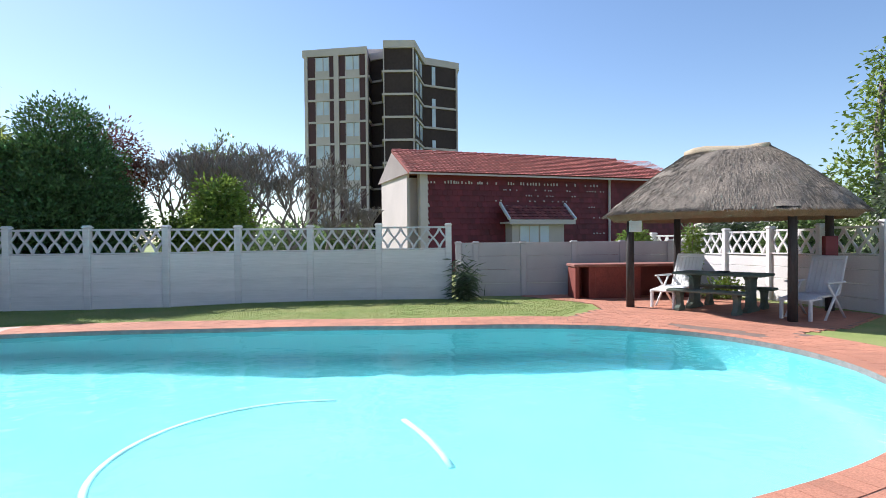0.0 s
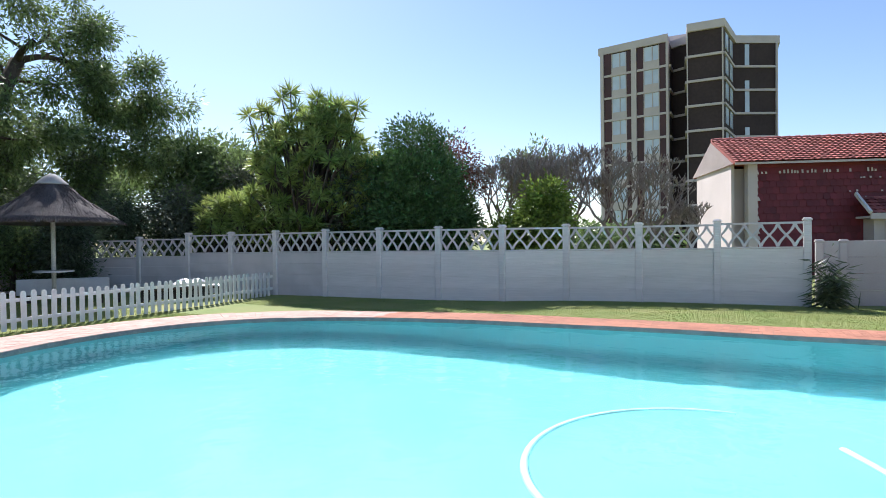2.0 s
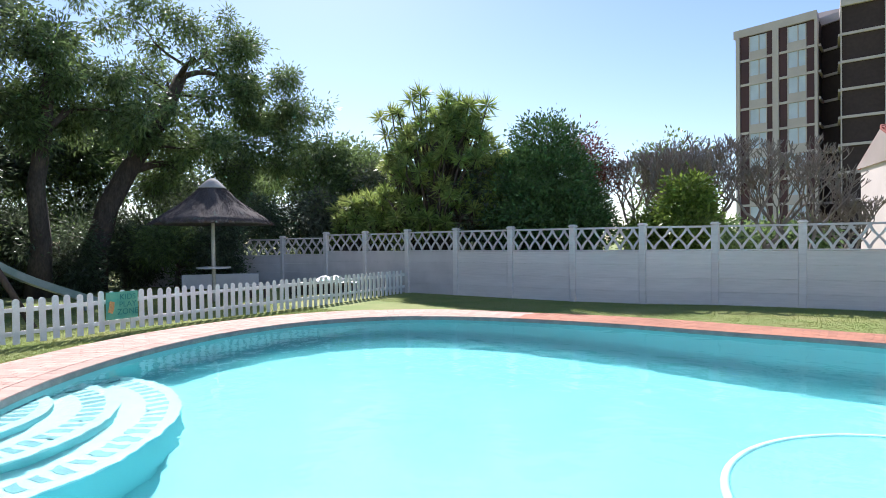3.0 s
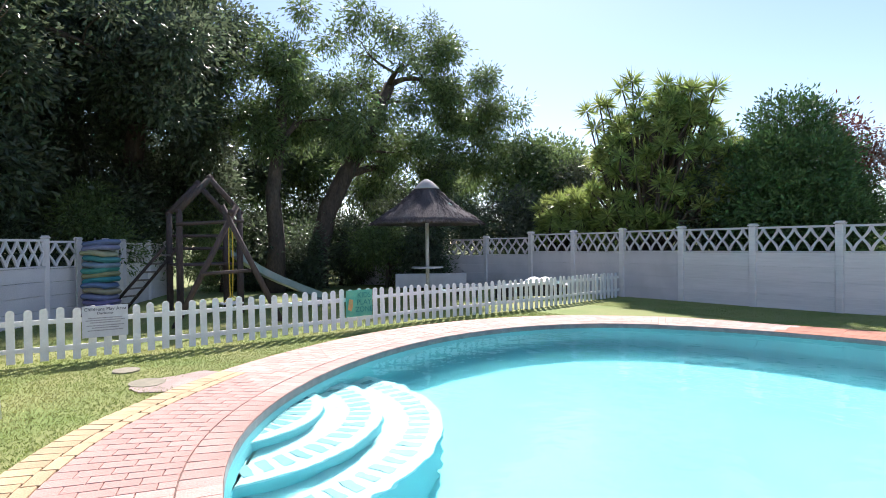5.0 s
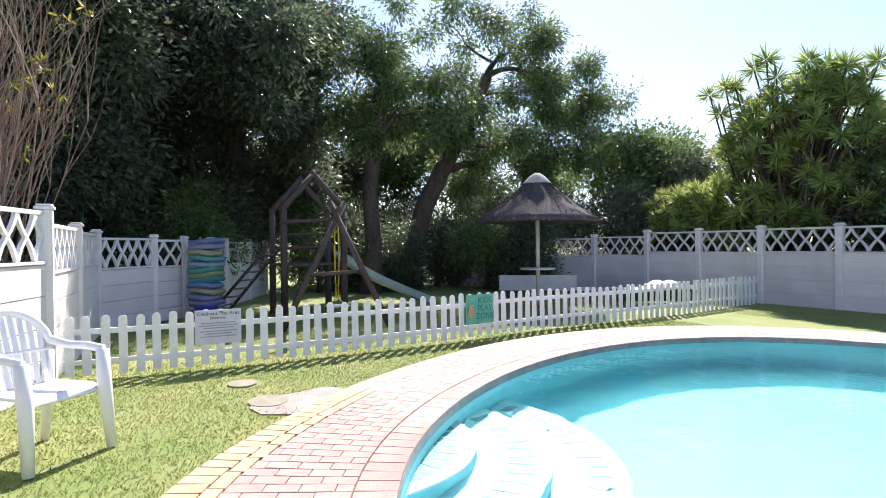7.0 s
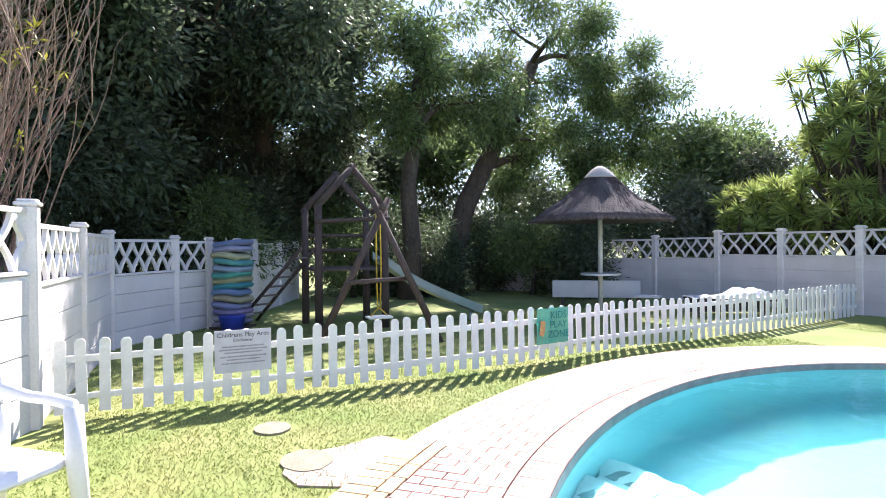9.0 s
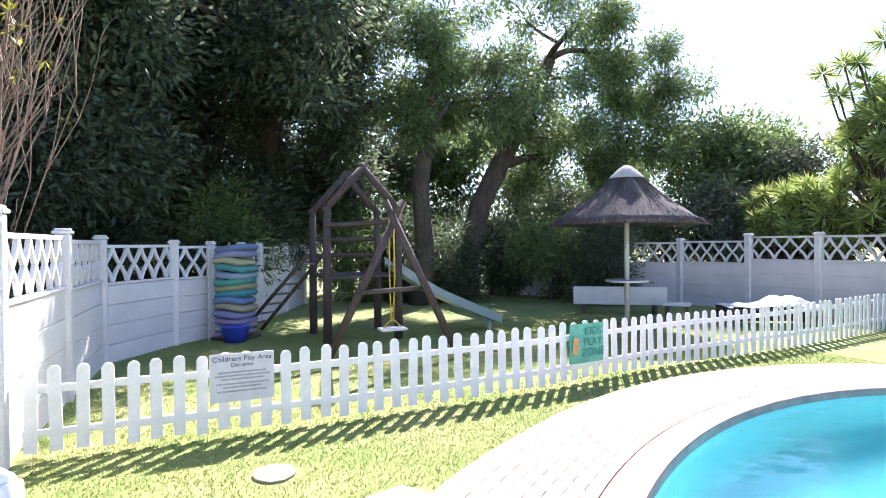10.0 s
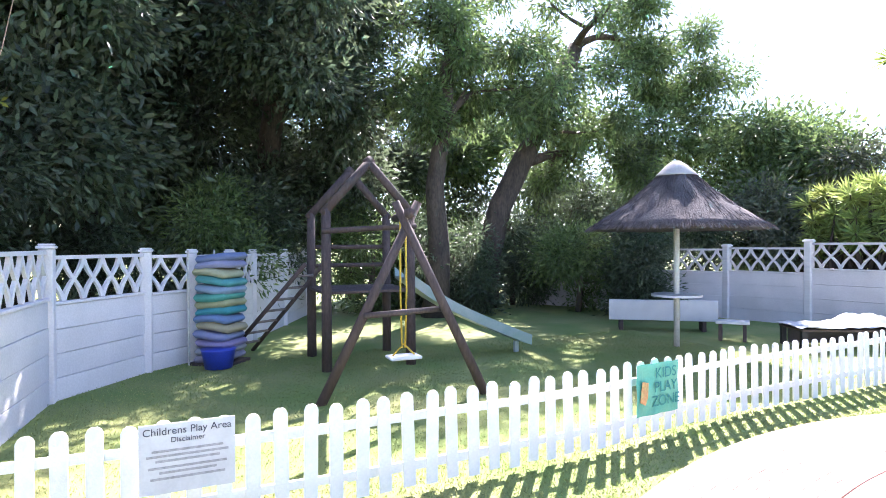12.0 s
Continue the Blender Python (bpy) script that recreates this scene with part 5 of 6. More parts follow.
for k in range(80):
    a, u = rnd5.uniform(0, 6.28), rnd5.random() ** 0.5
    heads.append((1.3 * u * math.cos(a), 0.8 * u * math.sin(a), rnd5.uniform(1.6, 3.5 - 0.8 * u)))
rosette_tree((-16.2, 13.9, 0), heads, "yellow-green dragon tree with spiky rosettes above the wall")

# upright leafless shrub with a few yellow leaves behind the west wall
th = empty("bare_shrub", Matrix.Translation((-13.5, -2.45, 0)), "tall leafless shrub with many thin stems and a few yellow leaves", "shrub")
bm = bmesh.new()
tips = []


def twig(p, d, length, r, level):
    """A wavering stem that forks into upturned twigs."""
    pts, q = [p], p
    for k in range(4):
        d = (d + Vector((random.uniform(-1, 1), random.uniform(-1, 1), random.uniform(-0.3, 0.9))) * (0.10 + 0.08 * level)).normalized()
        q = q + d * length / 4
        pts.append(q)
    tube(bm, pts, [r * (1 - 0.14 * k) for k in range(5)], 5 if level == 0 else 4, cap=level == 2)
    if level == 2:
        tips.append(pts[-1])
        return
    for k in range(4 if level == 0 else 3):
        side = Vector((random.uniform(-1, 1), random.uniform(-1, 1), 0)) * (0.55 if level == 0 else 0.8)
        twig(pts[random.choice((2, 3, 4)) if k else 4], (d + side + Vector((0, 0, 0.2))).normalized(), length * random.uniform(0.30, 0.52), r * 0.55, level + 1)


for k in range(56):
    a, lean = random.uniform(0, 6.28), random.random() ** 0.8
    d = Vector((math.cos(a) * 0.32 * lean, math.sin(a) * 0.24 * lean + 0.05, 1)).normalized()
    twig(Vector((random.uniform(-0.9, 0.6), random.uniform(-0.35, 0.15), -0.05)), d, random.uniform(2.4, 4.0), random.uniform(0.013, 0.022), 0)
part("trunk", bm, "twig_brown", th)
tips = np.array([tuple(t) for t in tips if t.z > 2.0])[::7]
tips = np.repeat(tips, 6, 0)
new("foliage", leaves_mesh("foliage", tips, rng.normal(0, 1, tips.shape), 0.13, 0.035, "leaf_yellow", 0.3)).parent = th

# strap-leaved plant at the end of the north wall
c = np.repeat(np.array([[0.0, 0.0, 0.05]]), 620, 0) + rng.normal(0, 1, (620, 3)) * np.array([0.12, 0.12, 0.27]) + np.array([0, 0, 0.6])
d = rng.normal(0, 1, (620, 3))
d[:, 2] = np.abs(d[:, 2]) * 0.8
d /= np.linalg.norm(d, axis=1)[:, None]
ob = new("strap_leaf_plant", leaves_mesh("strap_leaf_plant", c, d, 0.40, 0.03, "leaf_deep", 0.15, 0.8))
ob.location = (0.52, 14.3, -0.25)
tagged(ob, "dark green strap-leaved plant at the wall end", "plant")
# potted climbing plant beside the shelter
pot = empty("potted_plant", Matrix.Translation((6.22, 14.55, 0)), "tall leafy yellow-green plant in a dark pot", "plant")
bm = bmesh.new()
tube(bm, [(0, 0, 0), (0, 0, 0.30), (0, 0, 0.34)], [0.13, 0.18, 0.19], 14)
part("pot", bm, "pole_grey", pot, smooth=True)
bm = bmesh.new()
tube(bm, [(0, 0, 0.3), (0.03, 0.02, 1.0), (0, 0, 1.7)], [0.025, 0.02, 0.01], 6)
part("stem", bm, "twig", pot)
c, v = crown_points([(0, 0, 1.05, 0.16, 0.16, 0.35), (0.02, 0, 1.5, 0.17, 0.17, 0.35)], 60, 8, 0.05)
new("foliage", leaves_mesh("foliage", c, v, 0.14, 0.05, "leaf_light", 0.4, 0.3)).parent = pot
c, v = crown_points([(0, 0, 0.2, 0.42, 0.22, 0.22)], 60, 12, 0.06)
ob = new("low_shrub", leaves_mesh("low_shrub", c, v, 0.12, 0.05, "leaf_light", 0.4))
ob.location = (6.75, 13.95, 0)
tagged(ob, "low light green shrub by the white wall", "plant")
c, v = crown_points([(0, 0, 1.35, 0.4, 0.25, 0.28)], 70, 12, 0.06)
ob = new("yellow_green_shrub", leaves_mesh("yellow_green_shrub", c, v, 0.14, 0.05, "leaf_light", 0.4))
ob.location = (5.3, 16.1, 0)
tagged(ob, "yellow-green shrub showing above the low wall", "plant")
for k, (x, y, w, h) in enumerate(((9.6, 15.2, 1.3, 2.5), (10.4, 12.6, 1.4, 2.5), (11.2, 10.4, 1.4, 2.6), (8.6, 17.6, 1.2, 2.2))):
    leafy_tree("shrub", (x, y, 0), [(0, 0, -0.1), (0.05, 0.05, h * 0.4), (0, 0.1, h * 0.8)], masses(80 + k, (0, 0, h * 0.6), (w * 0.9, w * 0.9, h * 0.42), 10, 0.4, 0.7), "dark green shrub beyond the east wall", 300, 20, 0.18, (0.17, 0.06), "leaf_deep" if k % 2 else "leaf_mid", 0.08, hollow=0.2, category="shrub", sub=2)
# coil of razor wire along the east wall
bm = bmesh.new()
a, b = Vector((6.75, 16.6, 1.80)), Vector((8.25, 11.4, 1.92))
tube(bm, [a.lerp(b, k / 220) + Vector((0.10 * math.cos(k * 0.55), 0.05 * math.cos(k * 0.55), 0.13 * math.sin(k * 0.55) + 0.08)) for k in range(221)], 0.009, 4)
tagged(part("razor_wire", bm, "wire"), "coiled razor wire along the top of the white wall", "wire")

# ---- far buildings ----
def at(px, d):
    """A place by its bearing from the start of the walk and its distance ahead."""
    return Vector(((px - 784) / 1033 * d, d))


HT, SH = 27.0, 2.94
block = empty("apartment_tower", Matrix(), "tall apartment tower in cream render and dark brown panels", "apartment building")
plan = [at(544, 79.2), at(655, 77.8), at(660, 81), at(682, 80), at(682, 75.6), at(736, 75.6), at(751, 82.6), at(811, 85.3)]
back_plan = [at(802, 99), plan[0] + Vector((3, 17))]
bm = bmesh.new()
prism(bm, [tuple(p) for p in plan + back_plan], -2, HT - 0.9)
part("wall", bm, "brown_panel", block)
bm = bmesh.new()
prism(bm, [tuple(p + (p - Vector((-8, 84))).normalized() * 0.35) for p in plan + back_plan], HT - 0.95, HT)
part("roof_parapet", bm, "cream", block, "cream parapet")
bm = bmesh.new()
p0 = at(640, 84)
box(bm, p0.x - 3.2, p0.x + 4.5, 84, 90, HT - 0.1, HT + 1.7)
part("roof_plant_room", bm, "cream", block)


def face_box(bm, a, b, f0, f1, z0, z1, out0, out1):
    """A box on the face a-b, from share f0 to f1 along it, standing out between out0 and out1."""
    run = b - a
    nrm = Vector((run.y, -run.x)).normalized()
    q = [a + run * f0 + nrm * out0, a + run * f1 + nrm * out0, a + run * f1 + nrm * out1, a + run * f0 + nrm * out1]
    return prism(bm, [tuple(p) for p in q], z0, z1)


for fl in range(0, 9):
    z = HT - 0.95 - SH * (fl + 1)
    for a, b in zip(plan, plan[1:]):
        bm = bmesh.new()
        face_box(bm, a, b, 0, 1, z - 0.14, z + 0.14, -0.2, 0.22)
        part("floor_band", bm, "cream", block)
    a, b = plan[0], plan[1]
    for f0 in (0.17, 0.645):
        bm = bmesh.new()
        face_box(bm, a, b, f0, f0 + 0.225, z + 0.14, z + 0.98, -0.2, 0.16)
        part("window_spandrel", bm, "cream", block)
        bm = bmesh.new()
        face_box(bm, a, b, f0, f0 + 0.225, z + 0.98, z + SH - 0.16, -0.2, 0.06)
        win = part("window", bm, "curtain", block, "window with pale curtains")
        for g in (0.0, 0.12, 0.213):
            bm = bmesh.new()
            face_box(bm, a, b, f0 + g, f0 + g + 0.012, z + 0.98, z + SH - 0.16, -0.1, 0.14)
            part("window_frame", bm, "cream", win)
    a, b = plan[5], plan[6]
    for f0 in (0.18, 0.62):
        bm = bmesh.new()
        face_box(bm, a, b, f0, f0 + 0.24, z + 0.8, z + SH - 0.2, -0.2, 0.07)
        part("window", bm, "curtain", block, "narrow pale window")
    a, b = plan[6], plan[7]
    bm = bmesh.new()
    face_box(bm, a, b, 0.26, 0.36, z + 0.14, z + (SH - 0.14 if fl % 2 == 0 else 1.2), -0.2, 0.06)
    part("window", bm, "curtain", block, "narrow pale window")
a, b = plan[0], plan[1]
for f0, f1, mat in ((0.0, 0.05, "cream"), (0.47, 0.545, "cream"), (0.965, 1.0, "cream"), (0.055, 0.165, "plum"), (0.40, 0.465, "plum"), (0.55, 0.64, "plum"), (0.875, 0.96, "plum")):
    bm = bmesh.new()
    face_box(bm, a, b, f0, f1, -2, HT - 0.9, -0.2, 0.30 if mat == "cream" else 0.12)
    part("fin" if mat == "cream" else "panel_strip", bm, mat, block)
for a, b, f0, f1 in ((plan[4], plan[5], 0.0, 0.03), (plan[4], plan[5], 0.96, 1.0), (plan[6], plan[7], 0.96, 1.0)):
    bm = bmesh.new()
    face_box(bm, a, b, f0, f1, -2, HT - 0.9, -0.2, 0.26)
    part("fin", bm, "cream", block)

# house with a tiled roof and tile-hung upper wall, beyond the low wall
HF = pose(-0.85, 26.0, 0, 0, 0, 19.9)
house = empty("house", HF, "house with terracotta tile roof and oxblood tile-hung walls", "house")
LEN, DEP, EAVE, RIDGE = 15.5, 5.2, 4.40, 5.72
bm = bmesh.new()
box(bm, 0.15, LEN, 0.25, DEP, -0.3, EAVE)
part("wall", bm, "oxblood", house)
bm = bmesh.new()
box(bm, -0.55, 0.13, 0.9, DEP - 0.4, -0.3, EAVE - 0.1)
part("side_wall", bm, "cream", house, "cream rendered side wall")
bm = bmesh.new()
box(bm, -0.66, -0.55, 0.35, DEP - 0.2, -0.3, EAVE + 0.1)
part("corner_pier", bm, "cream", house)
bm = bmesh.new()
box(bm, -0.12, 0.22, 0.05, 0.5, -0.3, EAVE)
part("corner_pier", bm, "cream", house)
# roof deck: gable to one side, hip to the other
bm = bmesh.new()
x0, x1, y0, y1, ym = -0.72, LEN + 0.4, -0.25, DEP + 0.3, DEP / 2
c = [bm.verts.new(p) for p in ((x0, y0, EAVE), (x1, y0, EAVE), (x1, y1, EAVE), (x0, y1, EAVE), (x0, ym, RIDGE), (x1 - 3.6, ym, RIDGE))]
for f in ((0, 1, 5, 4), (1, 2, 5), (2, 3, 4, 5), (3, 0, 4), (0, 3, 2, 1)):
    bm.faces.new([c[i] for i in f])
part("roof_deck", bm, "roof_tile", house)
bm = bmesh.new()
g = [bm.verts.new(p) for p in ((x0 - 0.03, y0 + 0.1, EAVE - 0.02), (x0 - 0.03, y1 - 0.1, EAVE - 0.02), (x0 - 0.03, ym, RIDGE - 0.06))]
bm.faces.new(g)
bmesh.ops.solidify(bm, geom=bm.faces[:], thickness=0.08)
part("gable", bm, "cream", house)
slope = math.atan2(RIDGE - EAVE, ym - y0)
run = math.hypot(RIDGE - EAVE, ym - y0)


def tile_sheet(width, cols, rows, length, lift=0.055):
    """Overlapping rounded roof tiles as arrays: each an arched strip of four quads."""
    co, idx = [], []
    for r in range(rows):
        for k in range(cols):
            n0 = len(co)
            w = width / cols
            jz = random.uniform(0, 0.012)
            for e, (yy, zz) in enumerate((((r - 0.15) * length, lift + jz), ((r + 1) * length, 0.008))):
                for q, h in ((0, 0), (0.25, 0.022), (0.5, 0.030), (0.75, 0.02), (1, 0)):
                    co.append((k * w + q * w, yy, zz + h))
            for q in range(4):
                idx += [n0 + q, n0 + q + 1, n0 + 6 + q, n0 + 5 + q]
            idx += [n0, n0 + 2, n0 + 3, n0 + 1]
    return co, idx


co, idx = tile_sheet(x1 - x0 - 1.6, 66, 13, run / 13)
me = mesh_from("roof_tiles", co, 4, idx, "roof_tile")
ob = new("roof_tiles", me)
ob.parent = house
ob["kind"] = "stuff"
ob.matrix_basis = Matrix.Translation((x0, y0 - 0.03, EAVE + 0.03)) @ pose(0, 0, 0, math.degrees(slope), 0, 0)
for k in range(32):
    bm = bmesh.new()
    tube(bm, [(x0 + k * 0.40, ym, RIDGE + 0.02), (x0 + k * 0.40 + 0.42, ym, RIDGE + 0.035)], [0.10, 0.12], 8)
    part("ridge_tile", bm, "roof_tile", house)
bm = bmesh.new()
box(bm, x0, x1, y0 - 0.04, y0 - 0.005, EAVE - 0.06, EAVE + 0.02)
part("fascia", bm, "cream", house, "pale fascia board")
bm = bmesh.new()
tube(bm, [(9.9, 0.12, -0.3), (9.9, 0.12, EAVE)], 0.06, 8)
part("downpipe", bm, "cream", house, "pale downpipe")
# hung tiles on the front wall, in lapped courses with scalloped lower edges
co = []
for r in range(16):
    z = EAVE - 0.15 - r * 0.26
    for k in range(62):
        x = 0.25 + k * 0.245 + (0.12 if r % 2 else 0)
        if z < -0.2 or (3.9 < x < 7.0 and z < 2.7):
            continue
        kick = random.uniform(0.0, 0.025)
        co += [(x, 0.235, z), (x + 0.235, 0.235, z), (x + 0.235, 0.20 - kick, z - 0.24), (x + 0.117, 0.195 - kick, z - 0.29), (x, 0.20 - kick, z - 0.24)]
tri = []
for n0 in range(0, len(co), 5):
    tri += [n0, n0 + 2, n0 + 1, n0, n0 + 4, n0 + 2, n0 + 4, n0 + 3, n0 + 2]
ob = new("hung_tiles", mesh_from("hung_tiles", co, 3, tri, "oxblood", flat=True))
ob.parent = house
ob["kind"] = "stuff"
# pale quads painted on as sun glints along the hung tile edges
co, idx = [], []
for r, xa, xb, share in ((0, 0.4, 6.0, 0.75), (0, 6.0, 9.6, 0.35), (1, 3.9, 8.2, 0.3), (1, 8.6, 9.7, 0.7), (2, 5.2, 8.0, 0.4), (3, 3.6, 7.6, 0.45), (4, 3.8, 7.6, 0.5), (5, 4.3, 7.4, 0.7), (4, 8.7, 9.6, 0.4), (6, 8.7, 9.6, 0.4), (9, 8.8, 9.6, 0.4)):
    z = EAVE - 0.37 - r * 0.26
    x = xa
    while x < xb:
        if random.random() < share and not (4.0 < x < 7.3 and z < 2.95):
            h = random.uniform(0.08, 0.15) if r == 0 else random.uniform(0.04, 0.08)
            n0 = len(co)
            co += [(x, 0.165, z - 0.03), (x + 0.07, 0.165, z - 0.03), (x + 0.07, 0.175, z - 0.03 + h), (x, 0.175, z - 0.03 + h)]
            idx += [n0, n0 + 1, n0 + 2, n0 + 3]
        x += random.uniform(0.10, 0.19)
for r in range(11):
    n0, z = len(co), EAVE - 0.42 - r * 0.26
    w = random.uniform(0.06, 0.16)
    co += [(0.22, 0.165, z), (0.22 + w, 0.165, z), (0.22 + w * 0.6, 0.175, z + 0.16), (0.22, 0.175, z + 0.16)]
    idx += [n0, n0 + 1, n0 + 2, n0 + 3]
ob = new("worn_tile_edges", mesh_from("worn_tile_edges", co, 4, idx, "cream"))
ob.parent = house
ob["kind"] = "stuff"
# dormer
dormer = part("dormer", box(bmesh.new(), 4.15, 6.9, -0.45, 0.3, -0.3, 2.2), "cream", house, "cream dormer with a tiled hood")
co, idx = tile_sheet(3.4, 13, 5, 0.22)
ob = new("dormer_tiles", mesh_from("dormer_tiles", co, 4, idx, "roof_tile"))
ob.parent = dormer
ob["kind"] = "stuff"
ob.matrix_basis = Matrix.Translation((3.83, -0.85, 2.32)) @ pose(0, 0, 0, 38, 0, 0)
bm = bmesh.new()
box(bm, 3.8, 7.25, -0.92, -0.86, 2.12, 2.34)
box(bm, 3.85, 7.2, -0.86, 0.2, 2.16, 2.24)
part("dormer_fascia", bm, "cream", dormer)
for x in (3.75, 7.22):
    bm = bmesh.new()
    box(bm, 0, 0.10, 0, 1.25, 0.02, 0.14, Matrix.Translation((x, -0.85, 2.30)) @ pose(0, 0, 0, 38, 0, 0))
    part("barge_board", bm, "picket", dormer)
for k, x in enumerate((4.55, 5.05, 5.6)):
    bm = bmesh.new()
    box(bm, x, x + 0.46, -0.48, -0.455, 0.7, 2.05)
    win = part("window", bm, "curtain", dormer)
    bm = bmesh.new()
    box(bm, x - 0.04, x, -0.5, -0.455, 0.66, 2.1)
    part("window_frame", bm, "cream", win)

# ---- brick paving: surround of the pool and floor of the shelter ----
bm = bmesh.new()
inner = [bm.verts.new((*rim(RIM * i / LOOP, 0.0), 0.0)) for i in range(LOOP)]
outer = [bm.verts.new((*rim(RIM * i / LOOP, deck_width(loop0[i]) - 0.03), 0.0)) for i in range(LOOP)]
for k in range(LOOP):
    bm.faces.new((inner[k], outer[k], outer[(k + 1) % LOOP], inner[(k + 1) % LOOP]))
paving = tagged(part("paving", bm, "joint"), "brick-paved surround along the curved pool edge", "paving", kind="structure")
PATIO = [(2.35, 11.0), (3.3, 12.2), (3.45, 13.0), (2.8, 14.0), (2.1, 14.9), (2.1, 15.2), (6.2, 15.5), (8.15, 10.9), (6.6, 9.45), (5.35, 8.9), (5.1, 8.2), (4.6, 9.3), (3.6, 10.4)]
bm = bmesh.new()
prism(bm, PATIO[::-1], -0.05, -0.002)
tagged(part("patio_base", bm, "joint"), "bedding under the brick floor of the shelter", "paving", kind="structure")


def brick_data(w, l, mat):
    bm = bmesh.new()
    box(bm, -w / 2, w / 2, -l / 2, l / 2, -0.03, 0.014, bevel=0.004)
    me = bpy.data.meshes.new("brick")
    bm.to_mesh(me)
    bm.free()
    me.materials.append(M[mat])
    return me


def brick_arrays(co, idx, p, turn, w, l, z):
    n0 = len(co)
    c, s2 = math.cos(turn), math.sin(turn)
    for zz, k in ((-0.02, 1.0), (z, 0.985)):
        for a, b in ((-1, -1), (1, -1), (1, 1), (-1, 1)):
            x, y = a * w * k / 2, b * l * k / 2
            co.append((p.x + x * c - y * s2, p.y + x * s2 + y * c, zz))
    idx += [n0 + 4, n0 + 5, n0 + 6, n0 + 7]
    for k in range(4):
        j = (k + 1) % 4
        idx += [n0 + k, n0 + j, n0 + 4 + j, n0 + 4 + k]


near_data = {}
red_co, red_idx, pale_co, pale_idx, buff_co, buff_idx, cope_co, cope_idx = [], [], [], [], [], [], [], []
laid = 0


def lay_brick(s, off, length, w, look_as, across=False):
    """One brick of the surround at s metres round the rim, reaching from off to off + length outward."""
    global laid
    p, q = rim(s, off + length / 2), rim(s)
    d = p - q
    turn = math.atan2(d.y, d.x) - math.pi / 2
    near = p.y < 1.5 and -9.6 < p.x < -6.6
    pale = p.x < -4.5 and (p.y < 8.8 or p.x < -7.5)
    z = (0.012 if p.x < -4.5 and p.y < 8.8 else 0.004) + random.uniform(-0.001, 0.001)
    if near and laid < 300:
        key = (look_as, round(w, 2), round(length, 2))
        if key not in near_data:
            near_data[key] = brick_data(w - 0.003, length - 0.005, {"cope": "coping", "buff": "brick_buff"}.get(look_as, "brick_pink"))
        ob = new("brick", near_data[key])
        ob.parent = paving
        ob.matrix_basis = pose(p.x, p.y, z - 0.012, random.uniform(-0.4, 0.4), random.uniform(-0.4, 0.4), math.degrees(turn) + random.uniform(-1.0, 1.0))
        laid += 1
    elif look_as == "cope" and pale:
        brick_arrays(cope_co, cope_idx, p, turn, w - 0.003, length - 0.005, z)
    elif look_as == "buff":
        brick_arrays(buff_co, buff_idx, p, turn, w - 0.003, length - 0.005, z)
    elif pale:
        brick_arrays(pale_co, pale_idx, p, turn, w - 0.003, length - 0.005, z)
    else:
        brick_arrays(red_co, red_idx, p, turn, w - 0.003, length - 0.005, z)


def fan(s, step, off):
    """Width that a brick of the given step at the rim takes further out."""
    return (rim(s + step / 2, off) - rim(s - step / 2, off)).length


# rounded coping bricks at the rim
n = int(RIM / 0.15)
for k in range(n):
    s = RIM * k / n
    lay_brick(s, 0.0, 0.27, fan(s, RIM / n, 0.135), "cope")
# staggered courses that run outward, with a buff border along the lawn
n = int(RIM / 0.106)
for k in range(n):
    s = RIM * k / n
    q = rim(s)
    wide = deck_width(q)
    edge = rim(s, wide)
    border = edge.y < 1.35 and edge.x > -9.9 and edge.x < 0.5
    end = wide - 0.35 if border else wide
    o = 0.275 - (0.111 if k % 2 else 0.0)
    while o < end - 0.03:
        a, b = max(o, 0.275), min(o + 0.222, end)
        if end - b < 0.06:
            b = end
        o += 0.222
        m = rim(s, (a + b) / 2)
        if b - a < 0.05 or (m.x > 3.9 and m.y > 8.6):
            continue
        lay_brick(s, a, b - a, fan(s, RIM / n, (a + b) / 2), "field")
    if border:
        lay_brick(s, wide - 0.225, 0.225, fan(s, RIM / n, wide - 0.11), "buff")
        if k % 2 == 0:
            lay_brick(s, wide - 0.343, 0.112, fan(s, 2 * RIM / n, wide - 0.29), "buff")


def inside(p, poly):
    hit = False
    for (xa, ya), (xb, yb) in zip(poly, poly[1:] + poly[:1]):
        if (ya > p.y) != (yb > p.y) and p.x < (xb - xa) * (p.y - ya) / (yb - ya) + xa:
            hit = not hit
    return hit


for i in range(-30, 30):
    for j in range(-40, 40):
        p = Vector((5.5, 12.2)) + GU * (i * 0.226 + (0.113 if j % 2 else 0)) + GS * (j * 0.116)
        if inside(p, PATIO):
            th2 = math.atan2(p.y - c2.y, p.x - c2.x)
            if (p - c2).length > pool_r(th2) + 0.42:
                brick_arrays(red_co, red_idx, p, math.atan2(GU.y, GU.x), 0.224, 0.114, 0.002 + random.uniform(-0.001, 0.001))
for co, idx, mat in ((red_co, red_idx, "brick_red"), (pale_co, pale_idx, "bleached_glare_rest"), (buff_co, buff_idx, "brick_buff"), (cope_co, cope_idx, "coping_glare_rest")):
    if co:
        ob = new("brick_field", mesh_from("brick_field", co, 4, idx, mat, flat=True))
        ob.parent = paving
        ob["kind"] = "stuff"

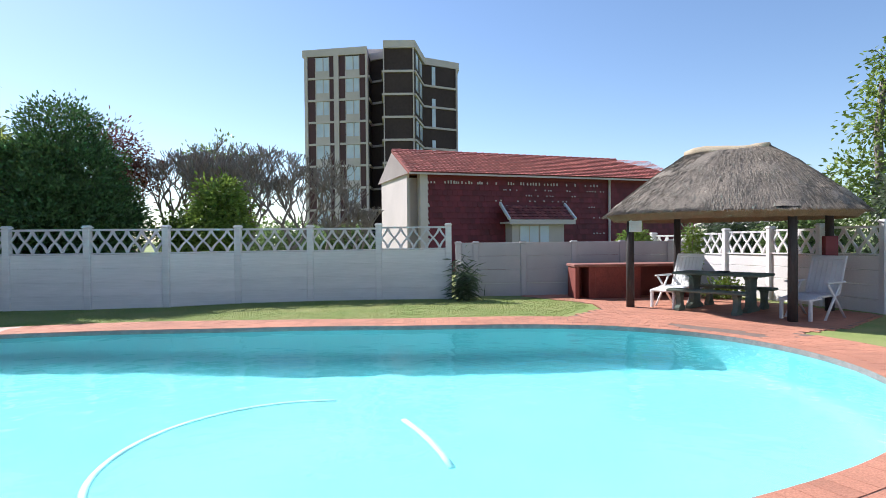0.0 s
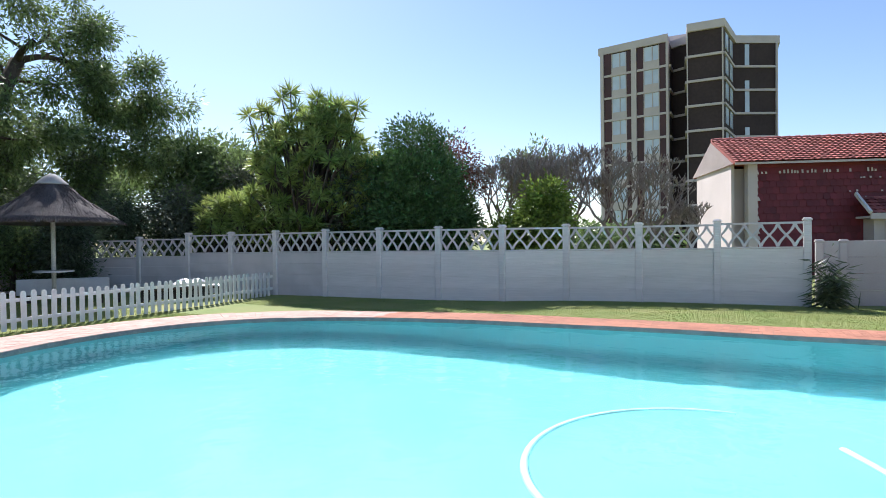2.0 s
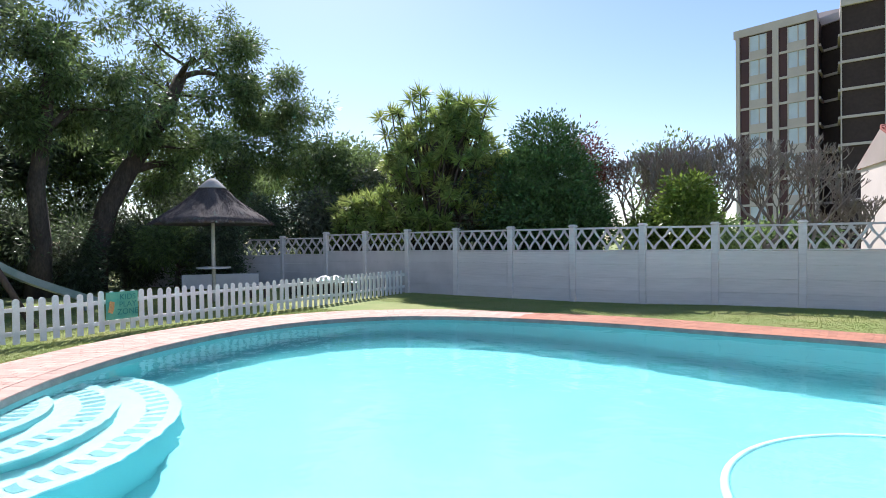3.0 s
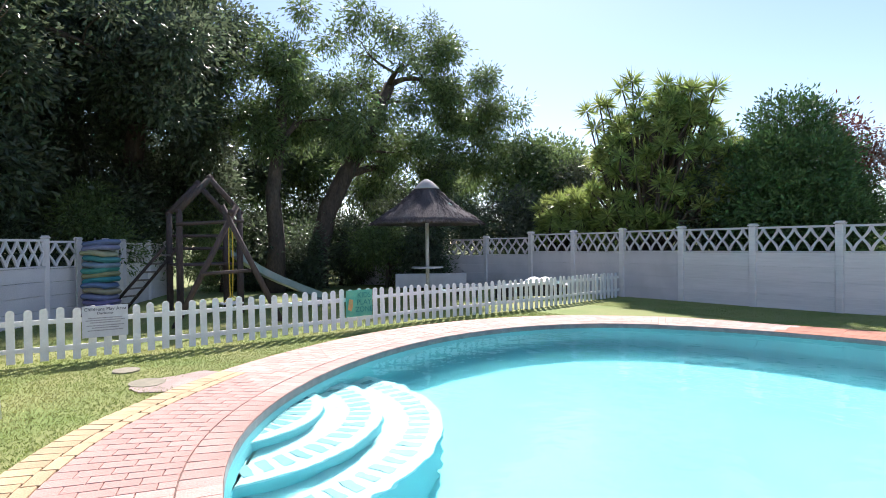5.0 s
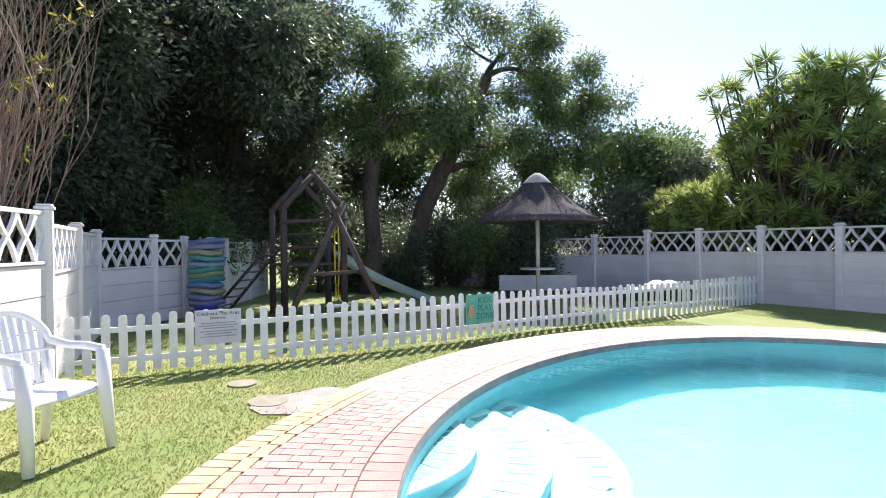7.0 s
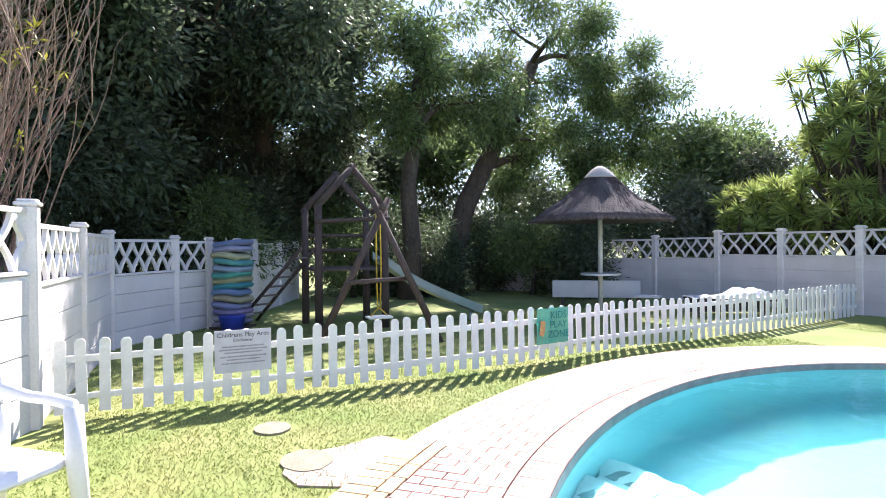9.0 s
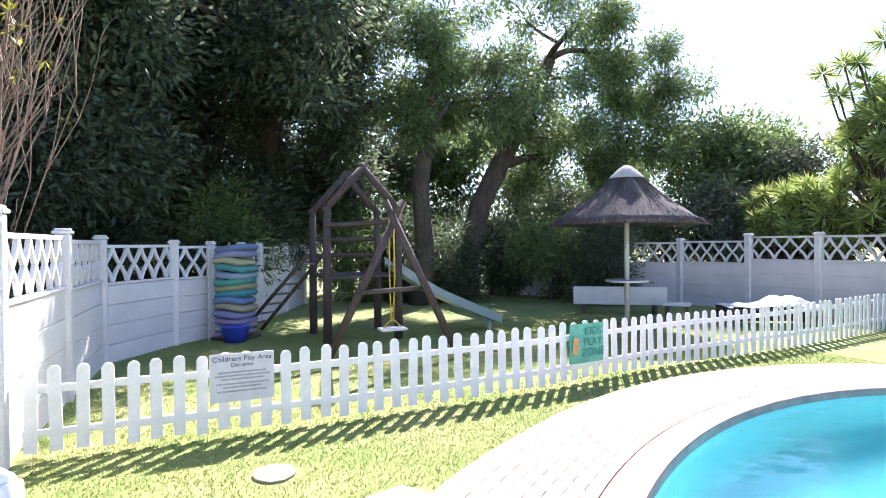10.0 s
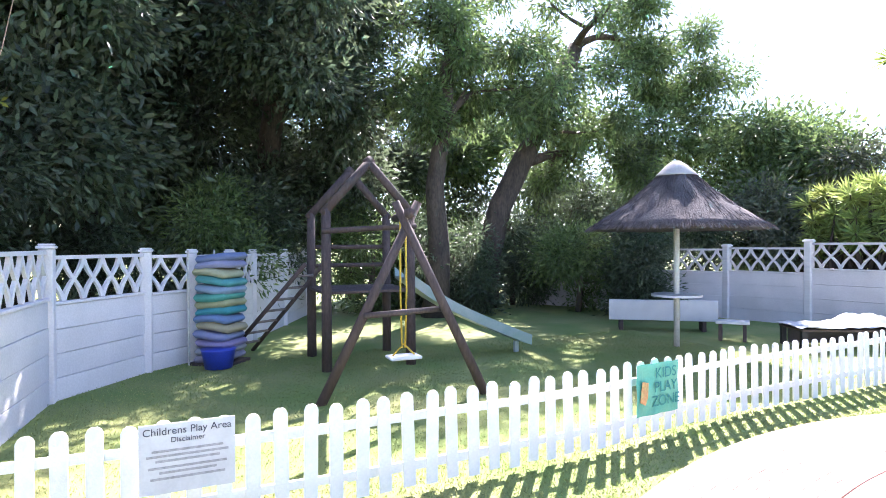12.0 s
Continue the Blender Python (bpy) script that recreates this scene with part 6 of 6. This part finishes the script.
# ---- grass blades on the nearest lawn ----
N = 240000
gx, gy = rng.uniform(-17.5, -6.5, N), rng.uniform(-2.4, 8.5, N)
gx = np.concatenate([gx, rng.uniform(-13.0, 3.2, 70000)])
gy = np.concatenate([gy, rng.uniform(10.4, 14.6, 70000)])
P = np.stack([gx, gy], 1)
ths = np.arctan2(P[:, 1] - c2.y, P[:, 0] - c2.x)
rr = np.interp(ths % 6.2831853, np.linspace(0, 6.2831853, 721), [pool_r(t) for t in np.linspace(0, 6.2831853, 721)])
out = np.hypot(P[:, 0] - c2.x, P[:, 1] - c2.y) - rr
P = P[out > 0.4]
edge_p = np.array([tuple(rim(RIM * k / 240)) for k in range(240)])
edge_w = np.array([deck_width(Vector(e)) for e in edge_p])
d2 = np.concatenate([np.hypot(q[:, None, 0] - edge_p[None, :, 0], q[:, None, 1] - edge_p[None, :, 1]) for q in np.array_split(P, 20)])
near_i = d2.argmin(1)
wob = 0.05 * np.sin(P[:, 0] * 7) * np.cos(P[:, 1] * 9)
ok = d2.min(1) > edge_w[near_i] - 0.03 + wob
ok &= ~((P[:, 0] < -12.3) & (rng.random(len(P)) < 0.55))
ok &= ~((P[:, 1] < -1.35 + 0.05 * (P[:, 0] + 13)) & (P[:, 0] < -11))
for x, y, r in ((-10.68, 0.44, 0.2), (-9.80, 0.56, 0.2), (-9.6, 0.9, 0.25), (-9.8, 1.2, 0.25)):
    ok &= np.hypot(P[:, 0] - x, P[:, 1] - y) > r
ok &= ~((P[:, 1] > 10) & ((P[:, 0] > 2.3 + 0.6 * np.clip(P[:, 1] - 11.2, 0, 1.7)) | (P[:, 1] > 12.75 + np.clip((P[:, 0] + 8) * 0.5, 0, 1.8))))
P = P[ok]
keep = np.concatenate([P, np.full((len(P), 1), -0.012)], 1)
aim = rng.normal(0, 0.8, keep.shape)
aim[:, 2] = 1
blades = new("grass_blades", leaves_mesh("grass_blades", keep, aim, 0.028, 0.008, "blade", 0.3))
tagged(blades, "short green and straw-coloured lawn grass", "grass", kind="stuff")
